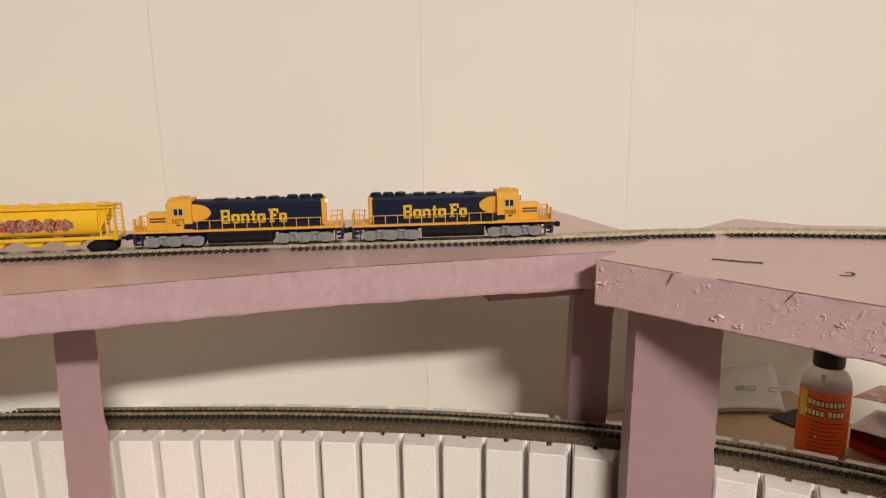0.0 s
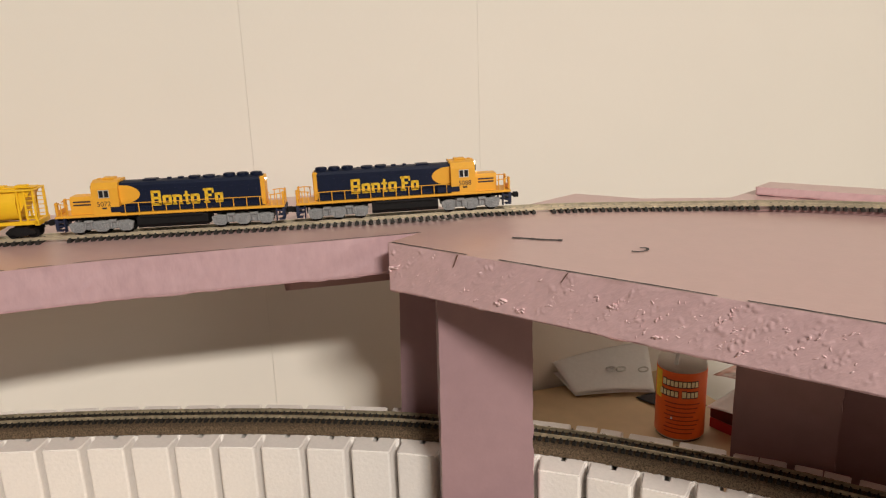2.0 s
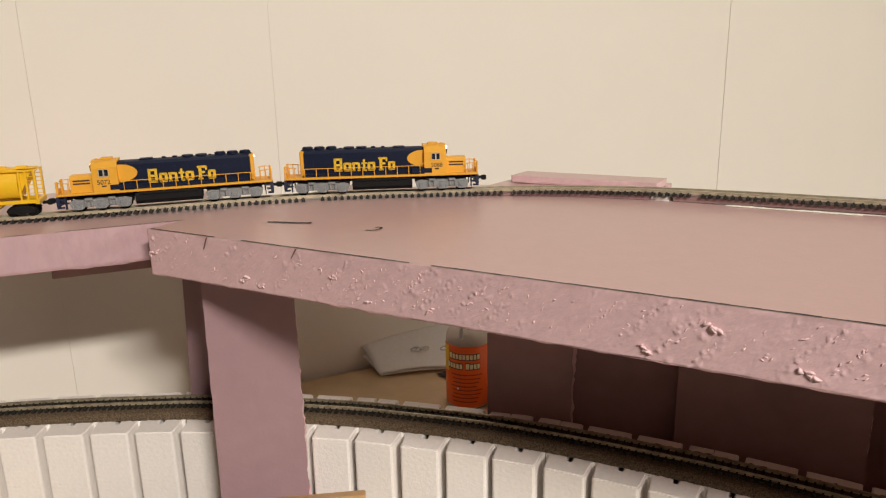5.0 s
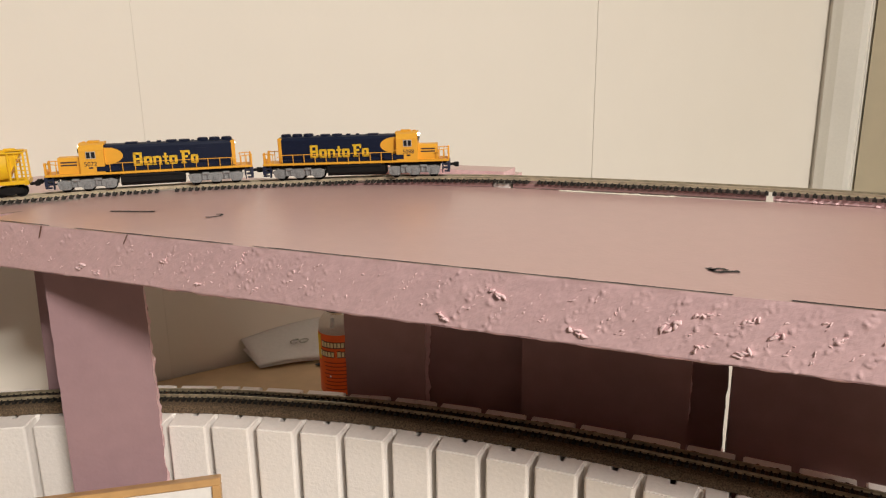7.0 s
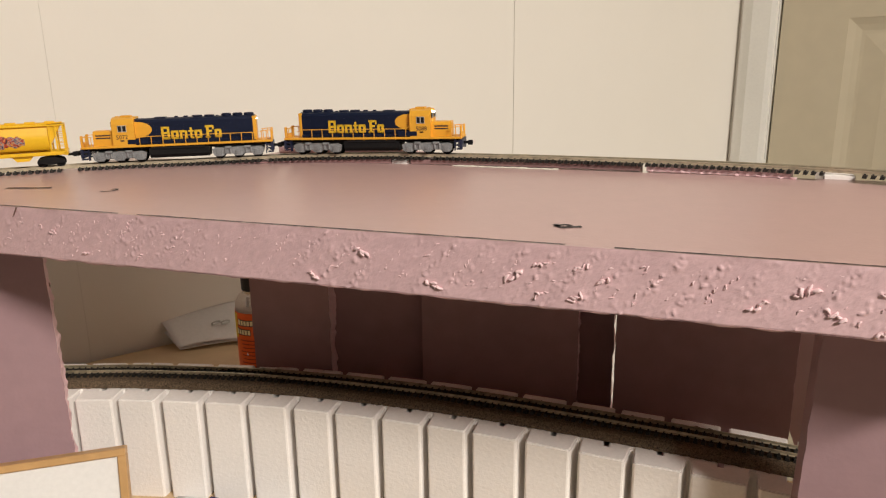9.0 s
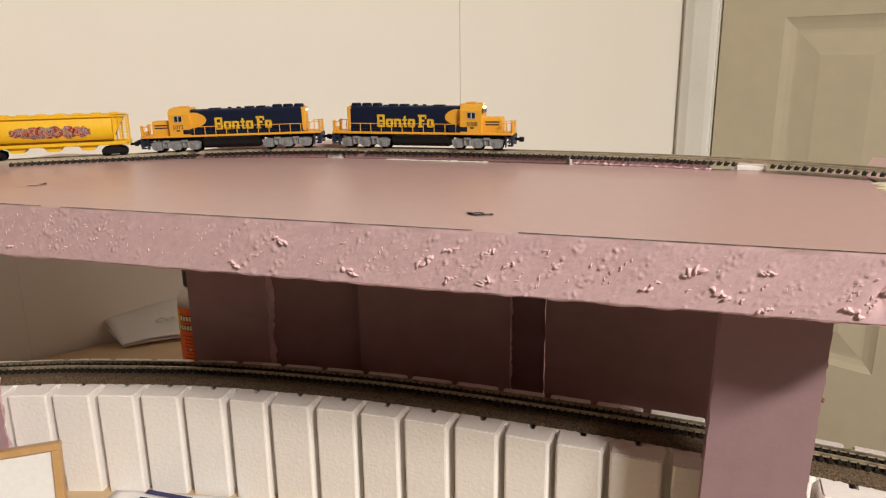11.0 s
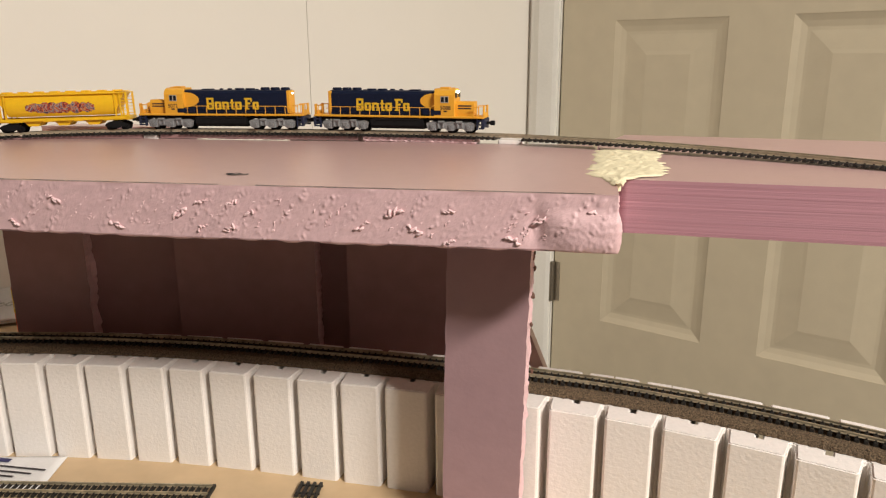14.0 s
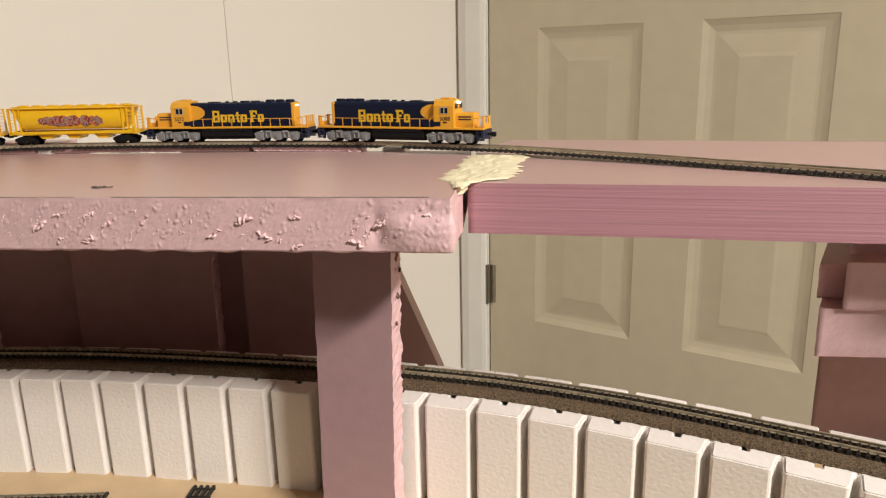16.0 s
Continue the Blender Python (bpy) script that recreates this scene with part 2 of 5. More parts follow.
def build_room():
    pts = [P1, P2, P4, P3, K]
    bm = bmesh.new()
    prism(bm, [tuple(p) for p in (K + DD * -0.3, P1 + WD * 0.2, P2 + Vector((-0.2, -0.2)), P4 + Vector((0.2, -0.2)), P3 + DD * 0.2, K + Vector((0.3, 0.3)))], "z", FLOOR - 0.1, FLOOR)
    tagged(to_object("floor", bm, CARPET), "unseen carpeted floor, kept dark brown to hold bounced light down", "floor", kind="structure")
    bm = bmesh.new()
    prism(bm, [tuple(p) for p in (K + DD * -0.3, P1 + WD * 0.2, P2 + Vector((-0.2, -0.2)), P4 + Vector((0.2, -0.2)), P3 + DD * 0.2, K + Vector((0.3, 0.3)))], "z", CEILING, CEILING + 0.1)
    tagged(to_object("ceiling", bm, CEIL), "unseen ceiling, kept dark grey to hold bounced light down", "ceiling", kind="structure")
    # panelled wall: a backing with sheets proud of it
    n = Vector((-WD.y, WD.x)) * -1
    west = wall_box("wall_west", P1, K, FLOOR, CEILING, 0.1, GROOVE, "cream painted wall of sheets with thin vertical joints")
    for a, b in zip(SEAMS[:-1], SEAMS[1:]):
        ga = 0.0004 if abs(a - 0.499) < 0.01 else 0.00008
        gb = 0.0004 if abs(b - 0.499) < 0.01 else 0.00008
        p, q = K + WD * (a + ga), K + WD * (b - gb)
        bm = bmesh.new()
        prism(bm, [tuple(p - n * 0.0003), tuple(q - n * 0.0003), tuple(q - n * 0.004), tuple(p - n * 0.004)], "z", FLOOR, CEILING)
        part("panel", bm, WALL, west)
    # wall with the door: left of the door only its casing shows
    dn = Vector((-DD.y, DD.x))
    door_a, door_b = 0.071, 0.071 + 0.696
    wall_box("wall_north", P3, K + DD * (door_b + 0.07), FLOOR, CEILING, -0.1, WALL, "cream painted wall beside the door")
    bm = bmesh.new()
    p, q = K + DD * 0.0, K + DD * (door_b + 0.07)
    prism(bm, [tuple(p), tuple(q), tuple(q + dn * 0.1), tuple(p + dn * 0.1)], "z", FLOOR + 2.05, CEILING)
    tagged(to_object("wall_over_door", bm, WALL), "cream painted wall above the door", "wall", kind="structure")
    bm = bmesh.new()
    p, q = K + DD * 0.0, K + DD * 0.016
    prism(bm, [tuple(p), tuple(q), tuple(q + dn * 0.1), tuple(p + dn * 0.1)], "z", FLOOR, FLOOR + 2.05)
    tagged(to_object("wall_beside_door", bm, WALL), "narrow cream painted strip of wall beside the casing", "wall", kind="structure")
    # unseen walls added to close the room, dark to limit the fill
    wall_box("wall_south_west", P2, P1, FLOOR, CEILING, -0.1, WALLFAR, "unseen wall closing the room, kept dark to hold bounced light down")
    wall_box("wall_south", P4, P2, FLOOR, CEILING, -0.1, WALLFAR, "unseen wall closing the room, kept dark to hold bounced light down")
    wall_box("wall_east", P3, P4, FLOOR, CEILING, 0.1, WALLFAR, "unseen wall closing the room, kept dark to hold bounced light down")
    frame_mx = Matrix.Translation((K.x, K.y, FLOOR)) @ Matrix.Rotation(math.atan2(DD.y, DD.x), 4, "Z")
    # casing
    trim = empty("door_casing", frame_mx)
    tagged(trim, "white painted wooden casing round the door", "door casing", kind="structure")
    for x0, x1 in ((0.013, door_a - 0.002), (door_b + 0.002, door_b + 0.062)):
        bm = bmesh.new()
        prism(bm, [(x0, 0), (x1, 0), (x1, -0.007), (x1 - 0.008, -0.010), (x0 + 0.018, -0.012), (x0 + 0.006, -0.009), (x0, -0.008)], "z", 0, 2.08)
        part("side_casing", bm, TRIM, trim)
    bm = bmesh.new()
    box(bm, 0.004, door_b + 0.062, -0.015, 0, 2.08, 2.14, 0.003)
    part("head_casing", bm, TRIM, trim)
    for x0, x1 in ((door_a - 0.016, door_a - 0.001), (door_b + 0.001, door_b + 0.016)):
        bm = bmesh.new()
        box(bm, x0, x1, 0.001, 0.1, 0, 2.05)
        part("jamb", bm, TRIM, trim)
    bm = bmesh.new()
    box(bm, door_a - 0.016, door_b + 0.016, 0.06, 0.1, 0, 2.05)
    part("stop_board", bm, TRIM, trim)
    # door leaf
    door = empty("door_1", frame_mx @ Matrix.Translation((door_a + 0.003, 0.004, 0.01)))
    tagged(door, "closed beige six panel interior door", "door", kind="structure")
    W, Hh, T = 0.690, 2.03, 0.035
    xs = [(0.102, 0.294), (0.390, 0.582)]
    zs = [(0.263, 0.817), (1.03, 1.63), (1.74, 1.93)]
    bm = bmesh.new()

    def slab(x0, x1, z0, z1):
        box(bm, x0, x1, 0, T, z0, z1)

    slab(0, xs[0][0], 0, Hh), slab(xs[0][1], xs[1][0], 0, Hh), slab(xs[1][1], W, 0, Hh)
    cuts = [0] + [v for z in zs for v in z] + [Hh]
    for x0, x1 in xs:
        for z0, z1 in zip(cuts[::2], cuts[1::2]):
            slab(x0, x1, z0, z1)
    part("leaf", bm, DOORM, door)
    for x0, x1 in xs:
        for z0, z1 in zs:
            bm = bmesh.new()
            rings = [(0.0, 0.0004), (0.010, 0.0034), (0.019, 0.0050), (0.024, 0.0050), (0.052, 0.0022), (0.058, 0.0013)]
            loops = []
            for inset, dep in rings:
                loops.append([bm.verts.new(v) for v in ((x0 + inset, dep, z0 + inset), (x1 - inset, dep, z0 + inset), (x1 - inset, dep, z1 - inset), (x0 + inset, dep, z1 - inset))])
            for a, b in zip(loops[:-1], loops[1:]):
                for i in range(4):
                    bm.faces.new((a[i], a[(i + 1) % 4], b[(i + 1) % 4], b[i]))
            bm.faces.new(loops[-1])
            part("door_panel", bm, DOORM, door)
    for z in (0.325, 1.03, 1.75):
        bm = bmesh.new()
        cyl(bm, (-0.003, -0.006, z - 0.04), (-0.003, -0.006, z + 0.04), 0.0055, n=12)
        box(bm, -0.003, 0.012, -0.0015, 0.001, z - 0.04, z + 0.04)
        part("hinge", bm, mat("hinge_metal", (0.35, 0.31, 0.25), 0.4, metal=0.9), door, "dull bronze hinge")
    # ceiling lamp
    lamp = empty("ceiling_light", pose(LAMP.x, LAMP.y, CEILING, 0, 0, 58))
    tagged(lamp, "long white ceiling light", "ceiling light")
    bm = bmesh.new()
    box(bm, -0.40, 0.40, -0.18, 0.18, -0.04, 0, 0.008, 2)
    part("base", bm, TRIM, lamp)


# ---------------------------------------------------------------- foam
def foam_slab(name, outline, z0, z1, rough, label, side=None, step=0.004, rows=7, sag=0.0, seed=0.0, category="foam board", lump=0.0):
    """A foam board with a smooth skin above and cut edges that are torn and wavy. rough: depth of the tears, for each edge of the outline."""
    ob = empty(name)
    tagged(ob, label, category)
    pts, amp = [], []
    n = len(outline)
    for i in range(n):
        a, b = Vector(outline[i]), Vector(outline[(i + 1) % n])
        r = rough[i] if isinstance(rough, (list, tuple)) else rough
        k = max(1, int((b - a).length / (0.00065 if r >= 0.004 else step)))
        for j in range(k):
            pts.append(a.lerp(b, j / k))
            amp.append(r)
    m = len(pts)
    P = np.array([tuple(p) for p in pts])
    nrm = np.roll(P, -1, 0) - np.roll(P, 1, 0)
    nrm = np.c_[nrm[:, 1], -nrm[:, 0]]
    nrm /= np.linalg.norm(nrm, axis=1)[:, None] + 1e-12
    L = np.r_[0, np.cumsum(np.linalg.norm(np.diff(P, axis=0), axis=1))]
    verts, faces = [], []
    for k in range(rows):
        v = k / (rows - 1)
        z = z1 + (z0 - z1) * v
        for i in range(m):
            a = amp[i]
            s = L[i]
            u, v2 = (s - z) * 1.0, s + z
            d = 0.22 * noise.noise(Vector((s * 40, z * 60, seed))) + 0.10 * noise.noise(Vector((s * 110, z * 130, seed + 1)))
            ridge = noise.noise(Vector((u * 250, v2 * 45, seed + 2)))
            d += 0.17 * ridge + 0.05 * noise.noise(Vector((u * 700, v2 * 160, seed + 6)))
            w = noise.noise(Vector((s * 30, z * 45, seed + 9)))
            flake = noise.noise(Vector((u * 270, v2 * 80, seed + 3)))
            d += 0.5 * max(0.0, w - 0.15) * flake
            if a >= 0.004:
                # the saw has left a smooth face with faint slanting bands, and fine tears along them
                lane = (s - z * 0.9) * 400 + 2.4 * noise.noise(Vector((s * 20, z * 26, seed + 4)))
                band = 0.5 + 0.5 * math.sin(lane)
                patch = max(0.0, min(1.0, 0.40 + 1.6 * noise.noise(Vector((s * 34, z * 40, seed + 5))) + (0.20 if s > 0.28 else -0.05)))
                tear = noise.noise(Vector((u * 560, v2 * 300, seed + 7))) + 0.4 * noise.noise(Vector((u * 1000, v2 * 620, seed + 8)))
                d = 0.07 * noise.noise(Vector((s * 32, z * 40, seed))) + 0.035 * noise.noise(Vector((s * 120, z * 130, seed + 1))) + 0.045 * math.sin(lane * 0.5) + 0.02 * ridge
                d += patch * band**3 * 0.40 * max(0.0, tear - 0.05)
                chunk = noise.noise(Vector((u * 230, v2 * 120, seed + 12)))
                d += 0.30 * patch * max(0.0, chunk - 0.36) * (1 + 0.8 * tear)
                # the deck's right end is crushed into a lump
                swell = math.exp(-((s - 0.602) / 0.017) ** 4 - ((z - 0.9805) / 0.0095) ** 4)
                d += swell * (0.9 + 0.07 * noise.noise(Vector((s * 420, z * 420, seed + 3))) + 0.07 * noise.noise(Vector((s * 900, z * 900, seed + 6))))
                d -= 0.5 * math.exp(-((s - 0.577) / 0.004) ** 2 - ((z - 0.983) / 0.010) ** 2)
            edge = 0.0 if k == 0 else (0.5 if k == 1 else (0.7 if k == rows - 1 else 1.0))
            out = a * d * edge - (a * 0.30 if k == rows - 1 else 0)
            zz = z + (a * 0.45 * noise.noise(Vector((s * 70, 3.3, seed))) if k == rows - 1 else 0)
            verts.append((P[i, 0] + nrm[i, 0] * out, P[i, 1] + nrm[i, 1] * out, zz))
    for k in range(rows - 1):
        for i in range(m):
            j = (i + 1) % m
            faces.append((k * m + i, (k + 1) * m + i, (k + 1) * m + j, k * m + j))
    me = bpy.data.meshes.new("cut_edge")
    me.from_pydata(verts, [], faces)
    for p in me.polygons:
        p.use_smooth = True
    me.materials.append(side or PINKCUT)
    cut = new("cut_edge", me)
    cut.parent = ob
    tagged(cut, "torn pale pink cut foam edge")
    corner = [Vector((*p, 0)) for p in outline]
    tris = tessellate_polygon([corner])
    for nm, z, s in (("top_skin", z1, 1), ("underside", z0 + 0.0004, -1)):
        bm = bmesh.new()
        vs = [bm.verts.new((p.x, p.y, z)) for p in corner]
        for t in tris:
            bm.faces.new([vs[i] for i in t])
        bmesh.ops.recalc_face_normals(bm, faces=bm.faces[:])
        part(nm, bm, PINK, ob)
    return ob


def build_decks():
    foam_slab("foam_deck", [(0, 0), (0.615, 0), (0.6165, 0.05), (0.610, 0.207), (0.262, 0.207), (0.248, 0.207), (0.248, 0.283), (0.13, 0.272), (0.122, 0.222), (0.07, 0.190), (0.02, 0.186), (0.012, 0.135), (0, 0.10)],
              0.9715, DECK, [0.0040, 0.004, 0.001, 0.001, 0.001, 0.001, 0.002, 0.001, 0.001, 0.001, 0.001, 0.001, 0.002], "pink insulation foam deck with torn front edge", seed=1.0, step=0.003, rows=40)
    foam_slab("foam_deck", [(-0.46, -0.62), (-0.217, -0.262), (-0.116, -0.108), (-0.002, 0.036), (-0.002, 0.10), (-0.03, 0.098), (-0.137, 0.15), (-0.150, 0.112), (-0.33, -0.125), (-0.62, -0.53)],
              0.9745, DECK - 0.0018, [0.0026, 0.0026, 0.0026, 0.0005, 0.001, 0.001, 0.001, 0.001, 0.001, 0.001], "pink insulation foam deck carrying the straight track", side=SMOOTHCUT, seed=5.0, step=0.0013, rows=19)
    foam_slab("foam_bridge", [(0.6195, 0.051), (0.735, 0.0405), (1.10, 0.005), (1.14, 0.215), (0.93, 0.250), (0.64, 0.292), (0.614, 0.21)], 0.9705, DECK - 0.0005, [0.0004] * 7, "pink insulation foam bridge with clean factory edge", side=PINKSIDE, seed=8.0)
    rnd = random.Random(4)
    ball = bmesh.new()
    bmesh.ops.create_icosphere(ball, subdivisions=2, radius=1.0)
    ball.verts.index_update()
    BALL = ([v.co.copy() for v in ball.verts], [[v.index for v in f.verts] for f in ball.faces])
    ball.free()
    deck = bpy.data.objects["foam_deck"]
    bm = bmesh.new()

    def crumb(x, z, ln, wd, hi, slant, y=0.0):
        """One torn sliver of foam, bent and uneven, lying on the cut face."""
        m = Matrix.Translation((x, y, z)) @ Matrix.Rotation(radians(-slant), 4, "Y") @ Matrix.Rotation(radians(rnd.uniform(-22, 22)), 4, "Z")
        ph = rnd.uniform(0, 40)
        grown = [bm.verts.new(v) for v in BALL[0]]
        for f in BALL[1]:
            bm.faces.new([grown[q] for q in f]).smooth = True
        for v in grown:
            k = 1 + 0.6 * noise.noise(v.co * 1.7 + Vector((ph, 0, 0)))
            bend = 0.7 * wd * math.sin(v.co.x * 2.2 + ph)
            v.co = m @ Vector((v.co.x * ln * k, v.co.y * hi * k, v.co.z * wd * k + bend))

    # slanting bands of small slivers
    x0 = -0.012
    while x0 < 0.60:
        dense = rnd.uniform(0.25, 1.0) * (1.0 if x0 > 0.06 else 0.4)
        start, reach = rnd.uniform(0, 0.008), rnd.uniform(0.012, 0.026)
        lean = rnd.gauss(0, 16)
        for _ in range(int(16 * dense)):
            up = start + reach * rnd.random()
            x, z = x0 + up * 0.95 + rnd.gauss(0, 0.0013), 0.9735 + up
            if not (0.004 < x < 0.592 and 0.9735 < z < 0.9975):
                continue
            ln = rnd.uniform(0.0005, 0.0013)
            crumb(x, z, ln, ln * rnd.uniform(0.2, 0.42), ln * rnd.uniform(0.18, 0.34), rnd.gauss(48, 22) + lean)
        x0 += rnd.uniform(0.0085, 0.0150)
    # larger torn and curled pieces
    for x, z, size in ((0.004, 0.986, 1.5), (0.076, 0.9785, 1.5), (0.088, 0.976, 1.0), (0.137, 0.9877, 0.9), (0.158, 0.977, 0.9), (0.194, 0.978, 1.0), (0.296, 0.977, 1.3), (0.322, 0.990, 1.4), (0.357, 0.9775, 1.5), (0.394, 0.985, 1.6),
                       (0.405, 0.991, 1.0), (0.404, 0.977, 0.9), (0.421, 0.978, 1.4), (0.423, 0.991, 1.1), (0.431, 0.9856, 1.0), (0.491, 0.981, 1.5), (0.507, 0.988, 1.6), (0.518, 0.980, 1.5), (0.535, 0.990, 1.0), (0.535, 0.974, 1.2),
                       (0.566, 0.977, 1.5), (0.579, 0.986, 1.5), (0.606, 0.990, 1.5)):
        turn = rnd.choice((-28, 12, 24, 30))
        for k in range(4):
            r = (k - 1.5) * 0.0013 * size
            crumb(x + r * math.cos(radians(turn)) + rnd.gauss(0, 0.0004), z + r * math.sin(radians(turn)) + rnd.gauss(0, 0.0004), 0.0013 * size * rnd.uniform(0.7, 1.2), 0.0005 * size * rnd.uniform(0.7, 1.4), 0.0006 * size, turn + rnd.gauss(0, 26), -0.0004)
    fl = part("torn_flake", bm, TORN, deck, "small curled torn crumbs of foam")
    tagged(fl, kind="stuff")
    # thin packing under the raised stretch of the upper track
    # the first two strips are coloured dark for the shade below the sleepers
    for x0, x1, c in ((0.125, 0.2485, SHADEPINK), (0.262, 0.43, SHADEPINK), (0.4305, 0.525, PINKCUT)):
        Q = np.array([p for p in UPPER if x0 <= p[0] <= x1])
        a, b = offset(Q, -0.0062), offset(Q, 0.012)
        bm = bmesh.new()
        rows = []
        for p, q in zip(a, b):
            t = DECK + max(0.0006, rise(p[0])) - 0.0001
            rows.append([bm.verts.new(v) for v in ((p[0], p[1], DECK + 0.0003), (p[0], p[1], t), (q[0], q[1], t), (q[0], q[1], DECK - 0.004))])
        for r, s in zip(rows[:-1], rows[1:]):
            for i in range(4):
                bm.faces.new((r[i], r[(i + 1) % 4], s[(i + 1) % 4], s[i]))
        bm.faces.new(rows[0]), bm.faces.new(rows[-1][::-1])
        bmesh.ops.recalc_face_normals(bm, faces=bm.faces[:])
        tagged(to_object("foam_shim", bm, c), "thin pink foam strip packed under the track", "foam strip")


def build_scraps():
    # added white blocks stand in for the lit wall behind two gaps
    for x0, x1, y0, y1, z in ((0.2487, 0.2618, 0.2075, 0.245, 1.0028), (0.540, 0.558, 0.2075, 0.240, 1.0028)):
        bm = bmesh.new()
        box(bm, x0, x1, y0, y1, 0.985, z, 0.0008)
        tagged(to_object("white_foam_scrap", bm, WHITEFOAM), "white block added where the bright wall shows through under the track", "foam scrap")
    bm = bmesh.new()
    rows = []
    for x in np.linspace(0.298, 0.375, 60):
        h = 0.0005 + 0.0011 * abs(noise.noise(Vector((x * 130, 0, 3)))) + 0.0006 * abs(noise.noise(Vector((x * 420, 0, 8))))
        w = 0.0012 + 0.0012 * noise.noise(Vector((x * 170, 4, 3)))
        rows.append([bm.verts.new(v) for v in ((x, 0.2045 - w, DECK + 0.0002), (x, 0.2045, DECK + h), (x, 0.2065 + w * 0.3, DECK + h * 0.7), (x, 0.2072, DECK - 0.002))])
    for r, s in zip(rows[:-1], rows[1:]):
        for i in range(3):
            bm.faces.new((r[i], s[i], s[i + 1], r[i + 1]))
    tagged(to_object("filler_bead", bm, PUTTY_WHITE), "ragged bead of white filler along the deck's back edge", "filler")
    foam_slab("foam_offcut", [(0.134, 0.2365), (0.247, 0.2405), (0.2475, 0.266), (0.137, 0.262)], DECK + 0.0003, DECK + 0.0062, 0.0022, "rough pink foam offcut lying behind the track", seed=21.0, step=0.0015, rows=7, category="foam offcut")
    # pale torn crumbs under the raised track
    for i in range(14):
        x = 0.435 + i * 0.0066 + random.uniform(-0.002, 0.002)
        y = float(np.interp(x, UPPER[:, 0], UPPER[:, 1])) - 0.0082
        bm = bmesh.new()
        bmesh.ops.create_icosphere(bm, subdivisions=1, radius=random.uniform(0.0007, 0.0013), matrix=Matrix.Translation((x, y, DECK + 0.0008)) @ Matrix.Diagonal((1.8, 0.8, 0.7, 1)))
        for v in bm.verts:
            v.co += Vector([random.uniform(-0.0004, 0.0004) for _ in range(3)])
        tagged(to_object("foam_crumb", bm, PINKCUT), "pale torn foam crumb under the track", "foam crumb", group="crumbs under the track")


def foam_post(name, p, q, depth, z0, z1, label, seed=0.0, skin=None, foot=(0.0, 0.0)):
    """An upright foam strip whose front face runs from p to q; foot: how far its two edges stand out at the bottom."""
    p, q = Vector(p), Vector(q)
    skin_given = skin
    d = (q - p).normalized()
    n = Vector((-d.y, d.x))
    ob = empty(name)
    tagged(ob, label, "foam post")
    w = (q - p).length
    bm = bmesh.new()
    rows = 90
    ring = []
    outline = [(0, 0), (w * 0.5, 0), (w, 0), (w, depth * 0.25), (w, depth * 0.5), (w, depth * 0.75), (w, depth), (w * 0.5, depth), (0, depth), (0, depth * 0.5)]
    for k in range(rows + 1):
        z = z0 + (z1 - z0) * k / rows
        loop = []
        for u, v in outline:
            e = 0.0
            if u > w * 0.9 and v > 0:
                e = 0.0019 * noise.noise(Vector((z * 75, v * 120, seed))) + 0.0016 * noise.noise(Vector((z * 240, v * 200, seed + 4))) + 0.0008 * noise.noise(Vector((z * 700, v * 300, seed + 7)))
            elif u > w * 0.9:
                e = 0.0009 * noise.noise(Vector((z * 110, 1, seed))) + 0.0004 * noise.noise(Vector((z * 420, 2, seed)))
            elif u < w * 0.1 and v == 0:
                e = 0.0005 * noise.noise(Vector((z * 90, 5, seed)))
            f = foot[0] + (foot[1] - foot[0]) * u / w
            c = p + d * (u + e + f * (1 - k / rows)) + n * v
            loop.append(bm.verts.new((c.x, c.y, z)))
        ring.append(loop)
    m = len(outline)
    for a, b in zip(ring[:-1], ring[1:]):
        for i in range(m):
            f = bm.faces.new((a[i], a[(i + 1) % m], b[(i + 1) % m], b[i]))
            f.material_index = 1 if 2 <= i <= 5 else 0
    bm.faces.new(ring[-1])
    bm.faces.new(ring[0][::-1])
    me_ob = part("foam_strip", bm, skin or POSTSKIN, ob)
    me_ob.data.materials.append(PINKCUT)
    if skin_given is None and w > 0.04:
        # dried brown glue in the tears of the cut side
        rnd = random.Random(int(seed * 7) + 2)
        for _ in range(11):
            z = z1 - 0.003 - 0.045 * rnd.random() ** 1.4 if rnd.random() < 0.8 else rnd.uniform(z0 + 0.02, z1)
            c = p + d * (w + 0.0002) + n * (depth * rnd.uniform(0.25, 0.95))
            bm = bmesh.new()
            bmesh.ops.create_icosphere(bm, subdivisions=2, radius=1.0)
            ph = rnd.uniform(0, 30)
            a, b = rnd.uniform(0.0005, 0.0012), rnd.uniform(0.0008, 0.0026)
            for v in bm.verts:
                k = 1 + 0.6 * noise.noise(v.co * 1.6 + Vector((ph, 0, 0)))
                v.co = Vector((c.x, c.y, z)) + Vector((v.co.x * a * k, v.co.y * a * k, v.co.z * b * k))
            part("glue_fleck", bm, GLUE, ob, "dried brown glue")
    return ob


